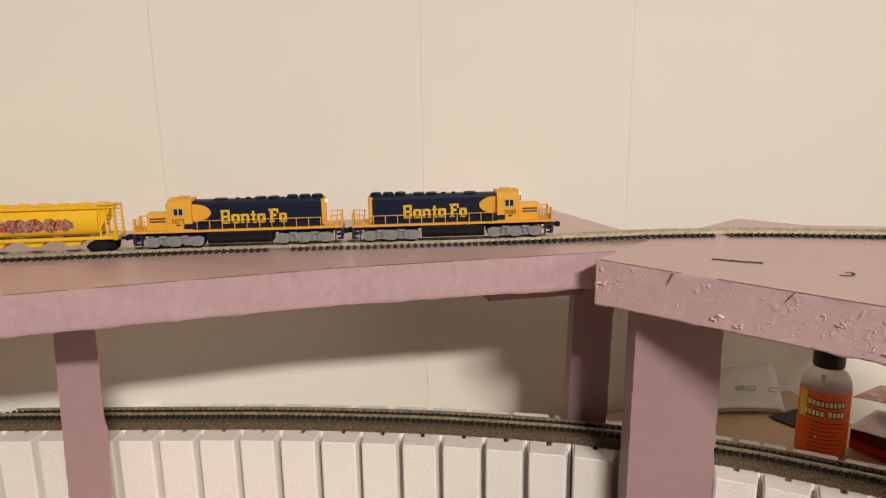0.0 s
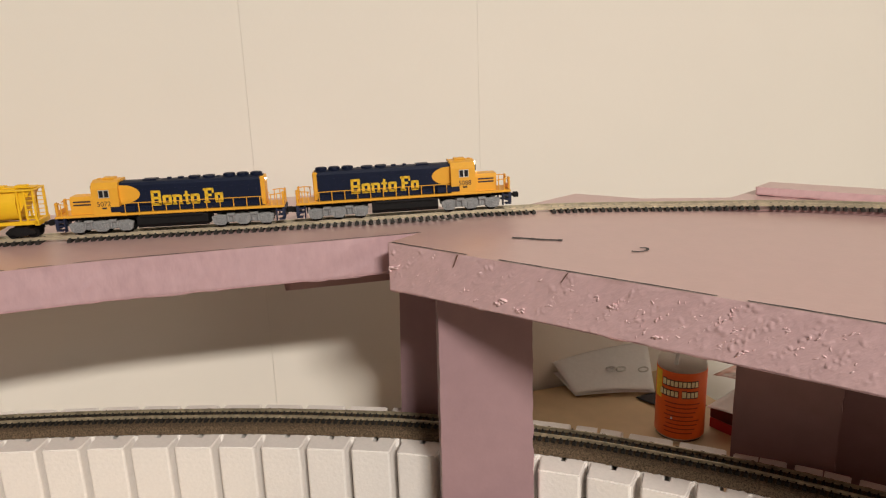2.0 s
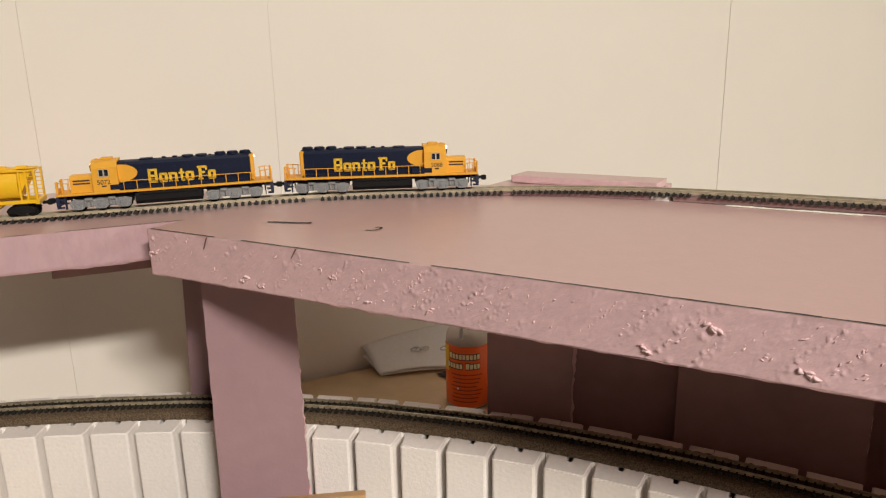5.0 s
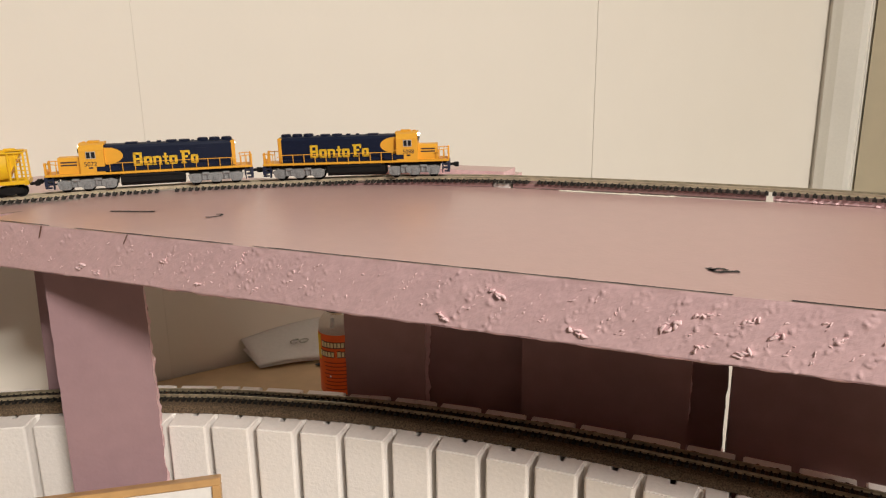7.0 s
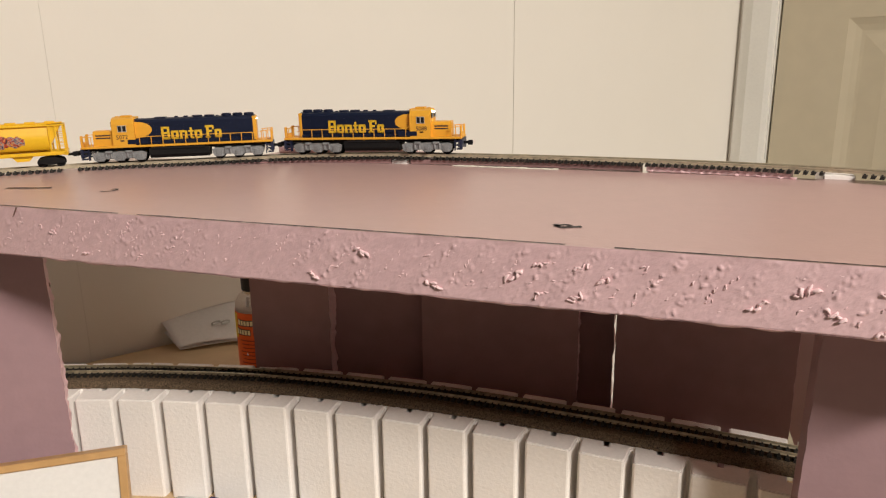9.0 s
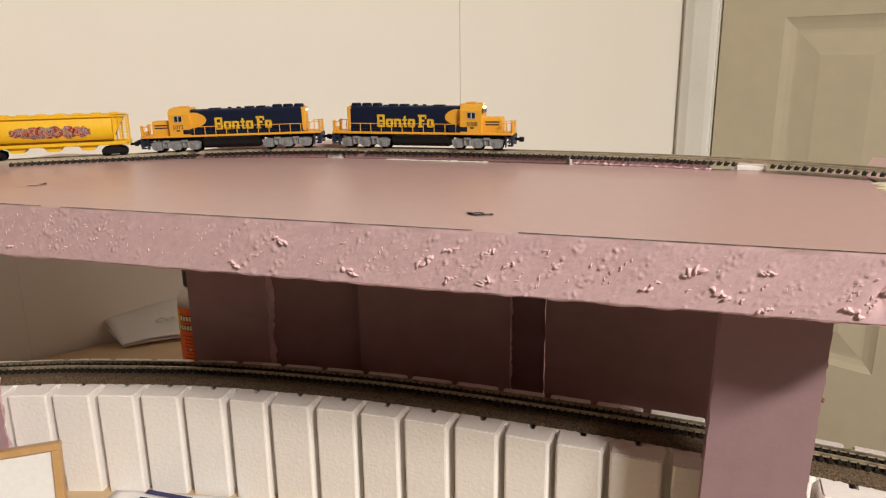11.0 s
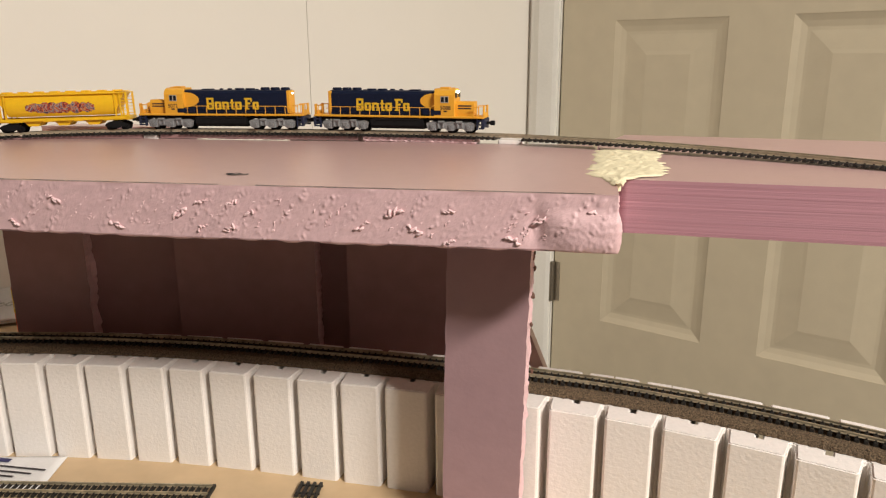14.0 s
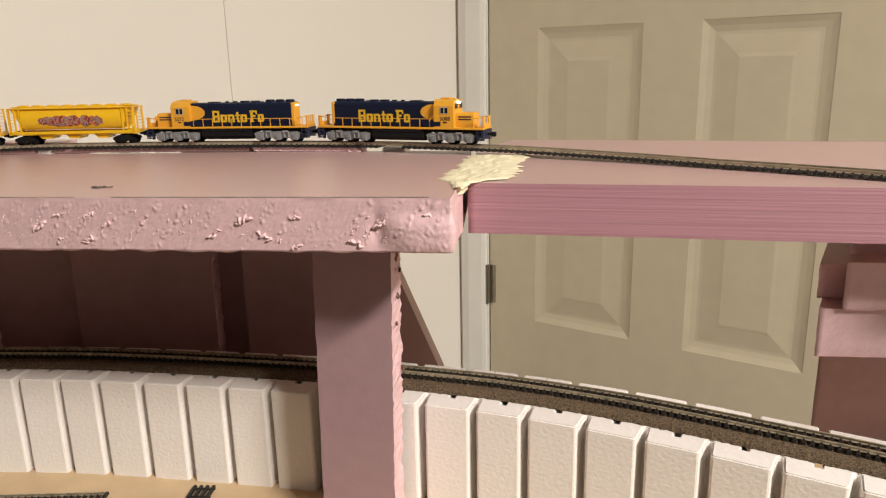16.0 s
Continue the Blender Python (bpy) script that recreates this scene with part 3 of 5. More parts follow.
def build_posts():
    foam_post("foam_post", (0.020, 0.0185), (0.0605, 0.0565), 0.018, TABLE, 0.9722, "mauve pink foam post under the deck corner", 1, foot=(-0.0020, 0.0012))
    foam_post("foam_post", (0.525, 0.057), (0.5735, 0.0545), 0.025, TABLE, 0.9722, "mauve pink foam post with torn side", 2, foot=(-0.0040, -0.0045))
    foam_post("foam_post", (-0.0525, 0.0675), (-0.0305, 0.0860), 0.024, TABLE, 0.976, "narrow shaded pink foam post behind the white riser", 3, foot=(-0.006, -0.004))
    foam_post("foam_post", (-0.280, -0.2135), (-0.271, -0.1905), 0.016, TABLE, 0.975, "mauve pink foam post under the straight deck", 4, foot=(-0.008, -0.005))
    # these panels carry the shade below the deck in their darker colour
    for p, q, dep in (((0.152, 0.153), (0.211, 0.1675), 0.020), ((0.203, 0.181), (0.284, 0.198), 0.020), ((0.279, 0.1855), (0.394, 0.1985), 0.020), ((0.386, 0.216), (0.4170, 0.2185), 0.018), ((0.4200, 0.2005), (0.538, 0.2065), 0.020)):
        foam_post("support_panel", p, q, dep, TABLE, 0.9716, "upright pink foam panel, coloured dark for the shade under the deck", p[0] * 50, SHADEPINK)


def build_piers():
    """Stacked foam offcuts under the bridge's far end."""
    # offcuts run on unseen to the right so that they shade the lowest block
    for x0, x1, y0, y1, z0, z1, lab in ((0.874, 1.00, 0.188, 0.245, TABLE, 0.8900, "shaded pink foam block as bridge pier"), (0.824, 1.04, 0.074, 0.246, 0.8905, 0.9208, "rough torn pink foam offcut stacked on a pier"),
                                        (0.835, 1.02, 0.070, 0.090, 0.9213, 0.9500, "rough pink foam offcut stacked on a pier"), (0.829, 0.945, 0.092, 0.150, 0.9213, 0.9430, "shaded pink foam offcut behind another on a pier"),
                                        (0.846, 0.94, 0.094, 0.16, 0.9435, 0.9702, "pink foam packing block under the bridge")):
        # the lowest block's darker mauve side also stands in for its shade
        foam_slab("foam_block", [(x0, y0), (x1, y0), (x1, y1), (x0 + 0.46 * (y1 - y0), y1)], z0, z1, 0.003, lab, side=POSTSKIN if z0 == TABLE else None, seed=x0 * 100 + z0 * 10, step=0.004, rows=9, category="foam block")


# ---------------------------------------------------------------- risers and tracks
def build_risers():
    ob = empty("foam_riser")
    tagged(ob, "white slotted polystyrene riser carrying the lower track", "track riser")
    step = 0.0318
    L = length_along(RISER)
    at = [float(np.interp(x, RISER[:, 0], L)) for x, y in SLOTS]
    while at[0] > 0.05:
        at.insert(0, at[0] - 0.0312)
    while at[-1] < L[-1] - 0.05:
        at.append(at[-1] + 0.0375)
    R = np.c_[np.interp(at, L, RISER[:, 0]), np.interp(at, L, RISER[:, 1])]
    D, H = 0.0650, RISER_TOP - TABLE
    rnd = random.Random(11)

    def block(seed):
        """One fold of the riser: open slots in front at both its ends, one from behind in its middle."""
        bm = bmesh.new()
        p, g, c = step / 2 - 0.00002, 0.0024 + 0.0002 * seed, 0.0014
        a = p - g
        half = [(a - c, 0), (a - 0.35 * c, 0.35 * c), (a, c), (a + 0.0009, 0.0165), (p, 0.0175), (p, D), (0.0021, D), (0.0016, 0.0145 - 0.0006 * seed)]
        o = half + [(-x, y) for x, y in half[::-1]]
        prism(bm, [(x * (1 + 1.3 * y), y) for x, y in o], "z", 0, H)
        es = [e for e in bm.edges if all(v.co.z > H - 1e-5 for v in e.verts) and not all(abs(v.co.x) > p * 0.99 for v in e.verts)]
        bmesh.ops.bevel(bm, geom=es, offset=0.0008, segments=2, affect="EDGES")
        me = bpy.data.meshes.new("block")
        bm.to_mesh(me)
        bm.free()
        me.materials.append(WHITEFOAM)
        return me

    meshes = [block(k) for k in (-1, 0, 1)]
    for i in range(len(R) - 1):
        p, q = R[i], R[i + 1]
        d = q - p
        c = (p + q) / 2
        b = new("block", meshes[i % 3])
        b.parent = ob
        b.matrix_basis = pose(c[0], c[1], TABLE, 0, rnd.uniform(-0.25, 0.25), math.degrees(math.atan2(d[1], d[0])) + rnd.uniform(-0.7, 0.7)) @ Matrix.Diagonal((float(np.hypot(*d)) / step, 1, 1, 1))
    # cork bed
    bed = empty("track_bed")
    tagged(bed, "dark brown cork bed on the white riser", "track bed")
    Q = resample(RISER, 0.0016)
    mid = offset(Q, 0.0345)
    T = np.gradient(mid, axis=0)
    T /= np.linalg.norm(T, axis=1)[:, None]
    N = np.c_[-T[:, 1], T[:, 0]]
    prof = [(-0.0165, 0.0), (-0.0158, 0.0022), (-0.0135, 0.0046), (-0.011, 0.005), (0.0, 0.005), (0.011, 0.005), (0.0135, 0.0046), (0.0165, 0.0)]
    verts = []
    for i in range(len(mid)):
        for j, (u, h) in enumerate(prof):
            e = 0.0011 * noise.noise(Vector((i * 0.55, j * 3.1, 0))) + 0.0007 * noise.noise(Vector((i * 1.7, j * 5.1, 2)))
            u2 = u + (e if abs(u) > 0.01 else 0)
            h2 = h + (e * 0.5 if h > 0 else 0)
            verts.append((mid[i, 0] + N[i, 0] * u2, mid[i, 1] + N[i, 1] * u2, RISER_TOP + 0.0002 + max(0, h2)))
    m = len(prof)
    # laid in lengths that butt against one another
    ends = [0] + [int(np.argmin(np.abs(mid[:, 0] - x))) for x in (-0.172, 0.255, 0.672)] + [len(mid) - 1]
    for a, b in zip(ends[:-1], ends[1:]):
        me = bpy.data.meshes.new("cork_strip")
        me.from_pydata(verts[a * m:(b + 1) * m], [], [(i * m + j, (i + 1) * m + j, (i + 1) * m + j + 1, i * m + j + 1) for i in range(b - a) for j in range(m - 1)])
        me.materials.append(CORK)
        cork = new("cork_strip", me)
        cork.parent = bed
    return mid


def strip(name, a, b, z0, z1, material, parent=None):
    """A long band between two lines in plan."""
    bm = bmesh.new()
    rows = []
    for i in range(len(a)):
        t0 = z0(a[i][0]) if callable(z0) else z0
        t1 = z1(a[i][0]) if callable(z1) else z1
        rows.append([bm.verts.new((*a[i], t0)), bm.verts.new((*a[i], t1)), bm.verts.new((*b[i], t1)), bm.verts.new((*b[i], t0))])
    for r, s in zip(rows[:-1], rows[1:]):
        for i in range(4):
            bm.faces.new((r[i], r[(i + 1) % 4], s[(i + 1) % 4], s[i]))
    bm.faces.new(rows[0][::-1]), bm.faces.new(rows[-1])
    bmesh.ops.recalc_face_normals(bm, faces=bm.faces[:])
    return part(name, bm, material, parent)


def rail_bars(line, base, height, material, parent, gauge=0.0096):
    """Two rails with foot, web and head along a line; base is a height or a function of x."""
    for side in (-1, 1):
        Q = offset(line, side * gauge / 2)
        T = np.gradient(Q, axis=0)
        T /= np.linalg.norm(T, axis=1)[:, None]
        N = np.c_[-T[:, 1], T[:, 0]]
        h = height
        prof = [(-0.0009, 0), (-0.0009, 0.0003), (-0.0003, 0.0006), (-0.0003, h - 0.0008), (-0.0005, h - 0.0006), (-0.0005, h), (0.0005, h), (0.0005, h - 0.0006), (0.0003, h - 0.0008), (0.0003, 0.0006), (0.0009, 0.0003), (0.0009, 0)]
        verts, faces = [], []
        for i in range(len(Q)):
            z = base(Q[i, 0]) if callable(base) else base
            for u, v in prof:
                verts.append((Q[i, 0] + N[i, 0] * u, Q[i, 1] + N[i, 1] * u, z + v))
        m = len(prof)
        for i in range(len(Q) - 1):
            for j in range(m):
                k = (j + 1) % m
                faces.append((i * m + j, i * m + k, (i + 1) * m + k, (i + 1) * m + j))
        me = bpy.data.meshes.new("rail")
        me.from_pydata(verts, [], faces)
        me.materials.append(material)
        r = new("rail", me)
        r.parent = parent


def sleeper_mesh(wide, material):
    bm = bmesh.new()
    o = [(-0.00125, 0), (0.00125, 0), (0.00100, 0.0019), (-0.00100, 0.0019)]
    prism(bm, o, "y", -wide / 2, wide / 2)
    for e in (-0.0048, 0.0048):
        box(bm, -0.0005, 0.0005, e - 0.0016, e + 0.0016, 0.0019, 0.0025)
    me = bpy.data.meshes.new("sleeper")
    bm.to_mesh(me)
    bm.free()
    me.materials.append(material)
    return me


def tie_row(line, z, spacing, gaps, material, parent, span, zfun=None, wide=0.0172):
    """Sleepers one by one within the span of x; those past it are joined."""
    Q = resample(line, spacing)
    T = np.gradient(Q, axis=0)
    me = sleeper_mesh(wide, material)
    rest = bmesh.new()
    for i in range(len(Q)):
        if any(a < Q[i, 0] < b for a, b in gaps):
            continue
        m = pose(Q[i, 0], Q[i, 1], z + (zfun(Q[i, 0]) if zfun else 0), 0, 0, math.degrees(math.atan2(T[i, 1], T[i, 0])) + random.uniform(-1.2, 1.2))
        if span[0] < Q[i, 0] < span[1]:
            t = new("sleeper", me)
            t.parent = parent
            t.matrix_basis = m
        else:
            k = len(rest.verts)
            rest.from_mesh(me)
            rest.verts.ensure_lookup_table()
            bmesh.ops.transform(rest, matrix=m, verts=rest.verts[k:])
    tagged(part("sleeper_row", rest, material, parent, "dark plastic sleepers"), kind="stuff")


def build_upper_track():
    ob = empty("upper_track")
    tagged(ob, "nickel silver model railway track on dark sleepers", "track")
    line = resample(UPPER, 0.004)
    gaps = [(0.027, 0.034), (0.150, 0.1555), (0.275, 0.279), (0.541, 0.557), (-0.192, -0.182)]
    tie_row(line, DECK + 0.0002, 0.0046, gaps, TIE, ob, (-0.25, 0.85), rise)
    rail_bars(line, lambda x: DECK + 0.0021 + rise(x), 0.0021, RAIL, ob)


def build_lower_track(mid):
    ob = empty("lower_track")
    tagged(ob, "weathered model railway track on a cork bed", "track")
    line = resample(mid, 0.004)
    tie_row(line, RISER_TOP + 0.0054, 0.0046, [], TIE, ob, (-0.25, 0.82))
    rail_bars(line, RISER_TOP + 0.0073, 0.0021, RAILOLD, ob)


# ---------------------------------------------------------------- table
def build_table():
    ob = empty("table")
    tagged(ob, "low table with a pale tan wooden top", "table")
    bm = bmesh.new()
    a, b = K + WD * 2.15, K + WD * 0.93
    n = Vector((-WD.y, WD.x)) * 0.012
    prism(bm, [tuple(a + n), tuple(b + n), (0.30, 0.262), (0.64, 0.235), (1.16, 0.10), (1.10, -0.30), (0.62, -0.06), (0.20, -0.02), (-0.20, -0.36), (-0.45, -0.70)], "z", TABLE - 0.024, TABLE)
    part("tabletop", bm, WOOD, ob)
    for x, y in ((-0.60, -0.58), (-0.02, 0.22), (1.04, -0.1), (0.30, 0.06), (0.62, 0.1)):
        bm = bmesh.new()
        box(bm, x - 0.02, x + 0.02, y - 0.02, y + 0.02, FLOOR, TABLE - 0.0245, 0.002)
        part("leg", bm, WOOD, ob)


# ---------------------------------------------------------------- train
SILVER = mat("truck_grey", (0.24, 0.25, 0.26), 0.55, metal=0.1, grain=1500, amount=0.4, bump=0.4, bump_scale=1400)
BLACK = mat("underframe_black", (0.008, 0.008, 0.009), 0.7, amount=0.2, spec=0.2)
DARKBLUE = mat("step_blue", (0.012, 0.018, 0.05), 0.5, amount=0.1)
LETTER = mat("lettering_yellow", (0.85, 0.55, 0.03), 0.5, amount=0.03)
WINDOW = mat("cab_glass", (0.02, 0.02, 0.022), 0.1, amount=0.1, spec=0.8)
SASH = mat("sash_silver", (0.7, 0.7, 0.68), 0.35, metal=0.6, amount=0.05)
HEADLIGHT = glow("headlight_glow", (1.0, 0.90, 0.62), 14.0)
NUMBER = mat("number_blue", (0.03, 0.02, 0.03), 0.6)
HOPPER = mat("hopper_yellow", (0.86, 0.52, 0.015), 0.42, amount=0.03, stain=0.15, stain_scale=60, second=(0.82, 0.46, 0.01))


def mm(*v):
    return [x / 1000 for x in v]


def text_mesh(body, size):
    cu = bpy.data.curves.new("writing", "FONT")
    cu.body, cu.size, cu.extrude, cu.align_x = body, size, 0.00004, "CENTER"
    tmp = bpy.data.objects.new("writing", cu)
    me = bpy.data.meshes.new_from_object(tmp)
    bpy.data.objects.remove(tmp)
    bm = bmesh.new()
    bm.from_mesh(me)
    return bm


def rod_run(bm, pts, r, n=5):
    for a, b in zip(pts[:-1], pts[1:]):
        cyl(bm, a, b, r, n=n)


def emblem(side):
    """Plain yellow shapes, tall ones and lower ones with open middles, where the side carries its big wording."""
    shapes = []
    y = side * 0.00640
    flip = -side  # the wording runs forwards on one side and backwards on the other
    x = -22.0
    t = 1.45

    def slab(bm, x0, x1, z0, z1, c=0.35):
        o = [(x0 + c, z0), (x1 - c, z0), (x1, z0 + c), (x1, z1 - c), (x1 - c, z1), (x0 + c, z1), (x0, z1 - c), (x0, z0 + c)]
        prism(bm, [((u * flip - 10.5) / 1000, (15.2 + v) / 1000) for u, v in o], "y", y - side * 0.0003, y + side * 0.00016)

    for w, h, gap, kind in ((5.8, 8.8, 0.8, "tall"), (5.2, 5.9, 0.5, "low"), (5.9, 5.9, 0.5, "open"), (3.7, 7.8, 0.5, "post"), (5.2, 5.9, 2.2, "low"), (6.2, 8.8, 0.4, "flag"), (4.8, 5.9, 0.0, "low")):
        bm = bmesh.new()
        shapes.append(bm)
        x1 = x + w
        if kind == "tall":
            for z in (0, h / 2 - t / 2, h - t):
                slab(bm, x, x1, z, z + t)
            slab(bm, x + 0.1, x + 0.1 + t * 1.1, 0.1, h - 0.1), slab(bm, x1 - 0.1 - t * 1.1, x1 - 0.1, 0.1, h - 0.1)
        elif kind == "low":
            for z in (0, h - t):
                slab(bm, x + 0.2, x1 - 0.2, z, z + t)
            slab(bm, x1 - t * 1.2, x1, 0.2, h - 0.2), slab(bm, x, x + t * 1.2, 0.2, h - 0.2)
        elif kind == "open":
            slab(bm, x + 0.4, x + 0.4 + t * 1.1, 0, h), slab(bm, x1 - 0.4 - t * 1.1, x1 - 0.4, 0, h - 0.3)
            slab(bm, x, x1 - 1.2, h - t, h), slab(bm, x, x + 2.5, 0, t * 0.7), slab(bm, x1 - 2.5, x1, 0, t * 0.7)
        elif kind == "post":
            slab(bm, x + 1.1, x + 1.1 + t, 0.2, h), slab(bm, x, x1, 4.6, 5.8), slab(bm, x + 1.2, x1, 0, t * 0.9)
        else:
            slab(bm, x + 0.8, x + 0.8 + t * 1.3, 0, h), slab(bm, x, x1, h - t, h), slab(bm, x + 1, x1 - 1.4, h * 0.45, h * 0.45 + t), slab(bm, x, x + 3.6, 0, t * 0.8), slab(bm, x1 - t * 0.8, x1, h - 3, h)
        x = x1 + gap
    return shapes


def build_loco(number):
    """A six-axle hood locomotive on its rails at z = 0, its cab towards +x."""
    ob = empty("model_locomotive")
    tagged(ob, "yellow and dark blue model diesel locomotive on the track", "model locomotive", group="train")
    bm = bmesh.new()
    box(bm, *mm(-66, 66, -10.2, 10.2, 10.8, 12.2), 0.0003)
    part("walkway", bm, YELLOW, ob)
    bm = bmesh.new()
    box(bm, *mm(-54, 31, -6.3, 6.3, 12.2, 27.6))
    # roof with sloping shoulders
    prism(bm, [(y / 1000, z / 1000) for y, z in ((-6.3, 27.6), (-5.4, 29.2), (-3.2, 29.8), (3.2, 29.8), (5.4, 29.2), (6.3, 27.6))], "x", -0.054, 0.031)
    part("long_hood", bm, BLUE, ob)
    bm = bmesh.new()
    box(bm, *mm(-55.2, -52.2, -6.45, 6.45, 12.2, 29.4), 0.0006)
    part("hood_end", bm, YELLOW, ob, "yellow end of the hood")
    # raised flare behind the radiators and doors on the hood's flanks
    for side in (-1, 1):
        y = side * 0.00635
        for i in range(15):
            x = -50 + i * 4.6
            bm = bmesh.new()
            box(bm, x / 1000, (x + 3.9) / 1000, side * 0.0061, side * 0.00638, 0.0143, 0.0252)
            part("hood_door", bm, BLUE, ob)
        # rounded yellow field behind the cab
        bm = bmesh.new()
        pts = [(31.0, 16.6)] + [(31 - 13.5 * math.sin(a), 22.6 - 6.0 * math.cos(a)) for a in np.linspace(0.25, 2.6, 14)] + [(31.0, 28.2)]
        prism(bm, [(x / 1000, z / 1000) for x, z in pts], "y", y - side * 0.0002, y + side * 0.00010)
        part("yellow_field", bm, YELLOW, ob)
        for bm in emblem(side):
            part("emblem_shape", bm, LETTER, ob)
        # blue strip along the walkway
        bm = bmesh.new()
        box(bm, *mm(-53, 29, side * 6.2, side * 7.6, 12.2, 14.2), 0.0003)
        box(bm, *mm(20, 34.5, side * 9.2, side * 10.0, 12.7, 16.6), 0.0013, 3)
        part("side_box", bm, BLUE, ob)
        # handrails
        bm = bmesh.new()
        yr = side * 0.0098
        xs = np.linspace(-52, 26, 11)
        for x in xs:
            cyl(bm, (x / 1000, yr, 0.0106), (x / 1000, yr, 0.0180), 0.00030, n=5)
        rod_run(bm, [(-0.0555, yr, 0.0165), (-0.052, yr, 0.0180), (0.026, yr, 0.0180), (0.030, yr, 0.0205)], 0.00026)
        part("handrail", bm, YELLOW, ob, "thin yellow handrail")
    # cab
    bm = bmesh.new()
    prism(bm, [(y / 1000, z / 1000) for y, z in ((-9.8, 12.2), (-9.8, 27.0), (-7.6, 30.2), (-3.5, 31.4), (3.5, 31.4), (7.6, 30.2), (9.8, 27.0), (9.8, 12.2))], "x", 0.0290, 0.0440)
    box(bm, *mm(32, 39, -3.5, 3.5, 31.3, 32.4), 0.0003)
    box(bm, *mm(40.5, 42.5, -1.2, 1.2, 31.3, 32.0), 0.0002)
    box(bm, *mm(28.3, 29.5, -6, 6, 29.8, 31.4), 0.0003)
    cab = part("cab", bm, YELLOW, ob)
    for side in (-1, 1):
        y = side * 0.0099
        for x0 in (34.2, 37.2):
            bm = bmesh.new()
            box(bm, (x0 - 0.25) / 1000, (x0 + 2.75) / 1000, y - 0.0002, y + side * 0.00012, 0.0216, 0.0262)
            w = part("window_frame", bm, SASH, cab)
            bm = bmesh.new()
            box(bm, (x0 + 0.15) / 1000, (x0 + 2.35) / 1000, y - 0.0002, y + side * 0.00022, 0.0220, 0.0258)
            part("pane", bm, WINDOW, w)
        bm = text_mesh(number, 0.0040)
        part("cab_number", bm, NUMBER, cab, "dark road number", m=Matrix.Translation((0.0375, side * 0.00995, 0.0168)) @ Matrix.Rotation(radians(90 if side < 0 else -90), 4, "X") @ (Matrix.Identity(4) if side < 0 else Matrix.Rotation(radians(180), 4, "Z")))
        bm = bmesh.new()
        box(bm, 0.0362, 0.0388, y - 0.0001, y + side * 0.0001, 0.0152, 0.0161)
        part("small_lettering", bm, NUMBER, cab)
    bm = bmesh.new()
    box(bm, *mm(44.4, 44.9, -7.2, -2.4, 25.2, 28.6))
    box(bm, *mm(44.4, 44.9, 2.4, 7.2, 25.2, 28.6))
    part("windscreen", bm, WINDOW, cab)
    bm = bmesh.new()
    cyl(bm, (0.0440, -0.0012, 0.0290), (0.0452, -0.0012, 0.0290), 0.0008, n=12)
    cyl(bm, (0.0440, 0.0012, 0.0290), (0.0452, 0.0012, 0.0290), 0.0008, n=12)
    part("headlight", bm, HEADLIGHT, cab, "lit warm white headlight")
    # short hood
    bm = bmesh.new()
    prism(bm, [(y / 1000, z / 1000) for y, z in ((-6.2, 12.2), (-6.2, 20.6), (-5.0, 22.4), (5.0, 22.4), (6.2, 20.6), (6.2, 12.2))], "x", 0.0440, 0.0578)
    part("short_hood", bm, YELLOW, ob)
    bm = bmesh.new()
    for z in (19.4, 17.6):
        for side in (-1, 1):
            box(bm, 0.0462, 0.0560, side * 0.0062 - 0.0001, side * 0.0062 + 0.0001, (z - 0.45) / 1000, (z + 0.45) / 1000)
    part("grille_lines", bm, NUMBER, ob)
    # roof fittings
    for x in (-50, -42, -34):
        bm = bmesh.new()
        cyl(bm, (x / 1000, 0, 0.0296), (x / 1000, 0, 0.0312), 0.0036, n=18)
        cyl(bm, (x / 1000, 0, 0.0312), (x / 1000, 0, 0.0316), 0.0030, n=18)
        part("radiator_fan", bm, BLUE, ob)
    for x in (-22, -13.5):
        bm = bmesh.new()
        cyl(bm, (x / 1000, 0, 0.0296), (x / 1000, 0, 0.0309), 0.0036, n=16)
        part("brake_fan", bm, BLUE, ob)
    bm = bmesh.new()
    box(bm, *mm(-28.5, -26.5, -1.5, 1.5, 29.6, 30.4), 0.0003)
    box(bm, *mm(-7, -4, -1.6, 1.6, 29.6, 30.8), 0.0003)
    box(bm, *mm(0, 2.4, -1.2, 1.2, 29.6, 30.8), 0.0003)
    box(bm, *mm(8, 16, -3.4, 3.4, 29.6, 30.5), 0.0003)
    part("roof_hatches", bm, BLUE, ob)
    # porches with railings and steps
    for e, name in ((1, "front"), (-1, "rear")):
        bm = bmesh.new()
        for side in (-1, 1):
            for x in (58.5, 62, 65.4):
                cyl(bm, (e * x / 1000, side * 0.0098 if x < 65 else side * 0.0072, 0.0108), (e * x / 1000, side * 0.0098 if x < 65 else side * 0.0072, 0.0190), 0.0003, n=5)
            rod_run(bm, [(e * 0.0575, side * 0.0098, 0.0185), (e * 0.062, side * 0.0098, 0.0190), (e * 0.0654, side * 0.0072, 0.0190), (e * 0.0656, side * 0.002, 0.0186)], 0.0003)
        for y in (-6.6, 6.6):
            box(bm, e * 0.0648, e * 0.0660, (y - 1.6) / 1000, (y + 1.6) / 1000, 0.0122, 0.0198, 0.0003)
        box(bm, e * 0.0650, e * 0.0656, -0.0048, 0.0048, 0.0122, 0.0150)
        part("end_railing", bm, YELLOW, ob, "yellow end railing")
        bm = bmesh.new()
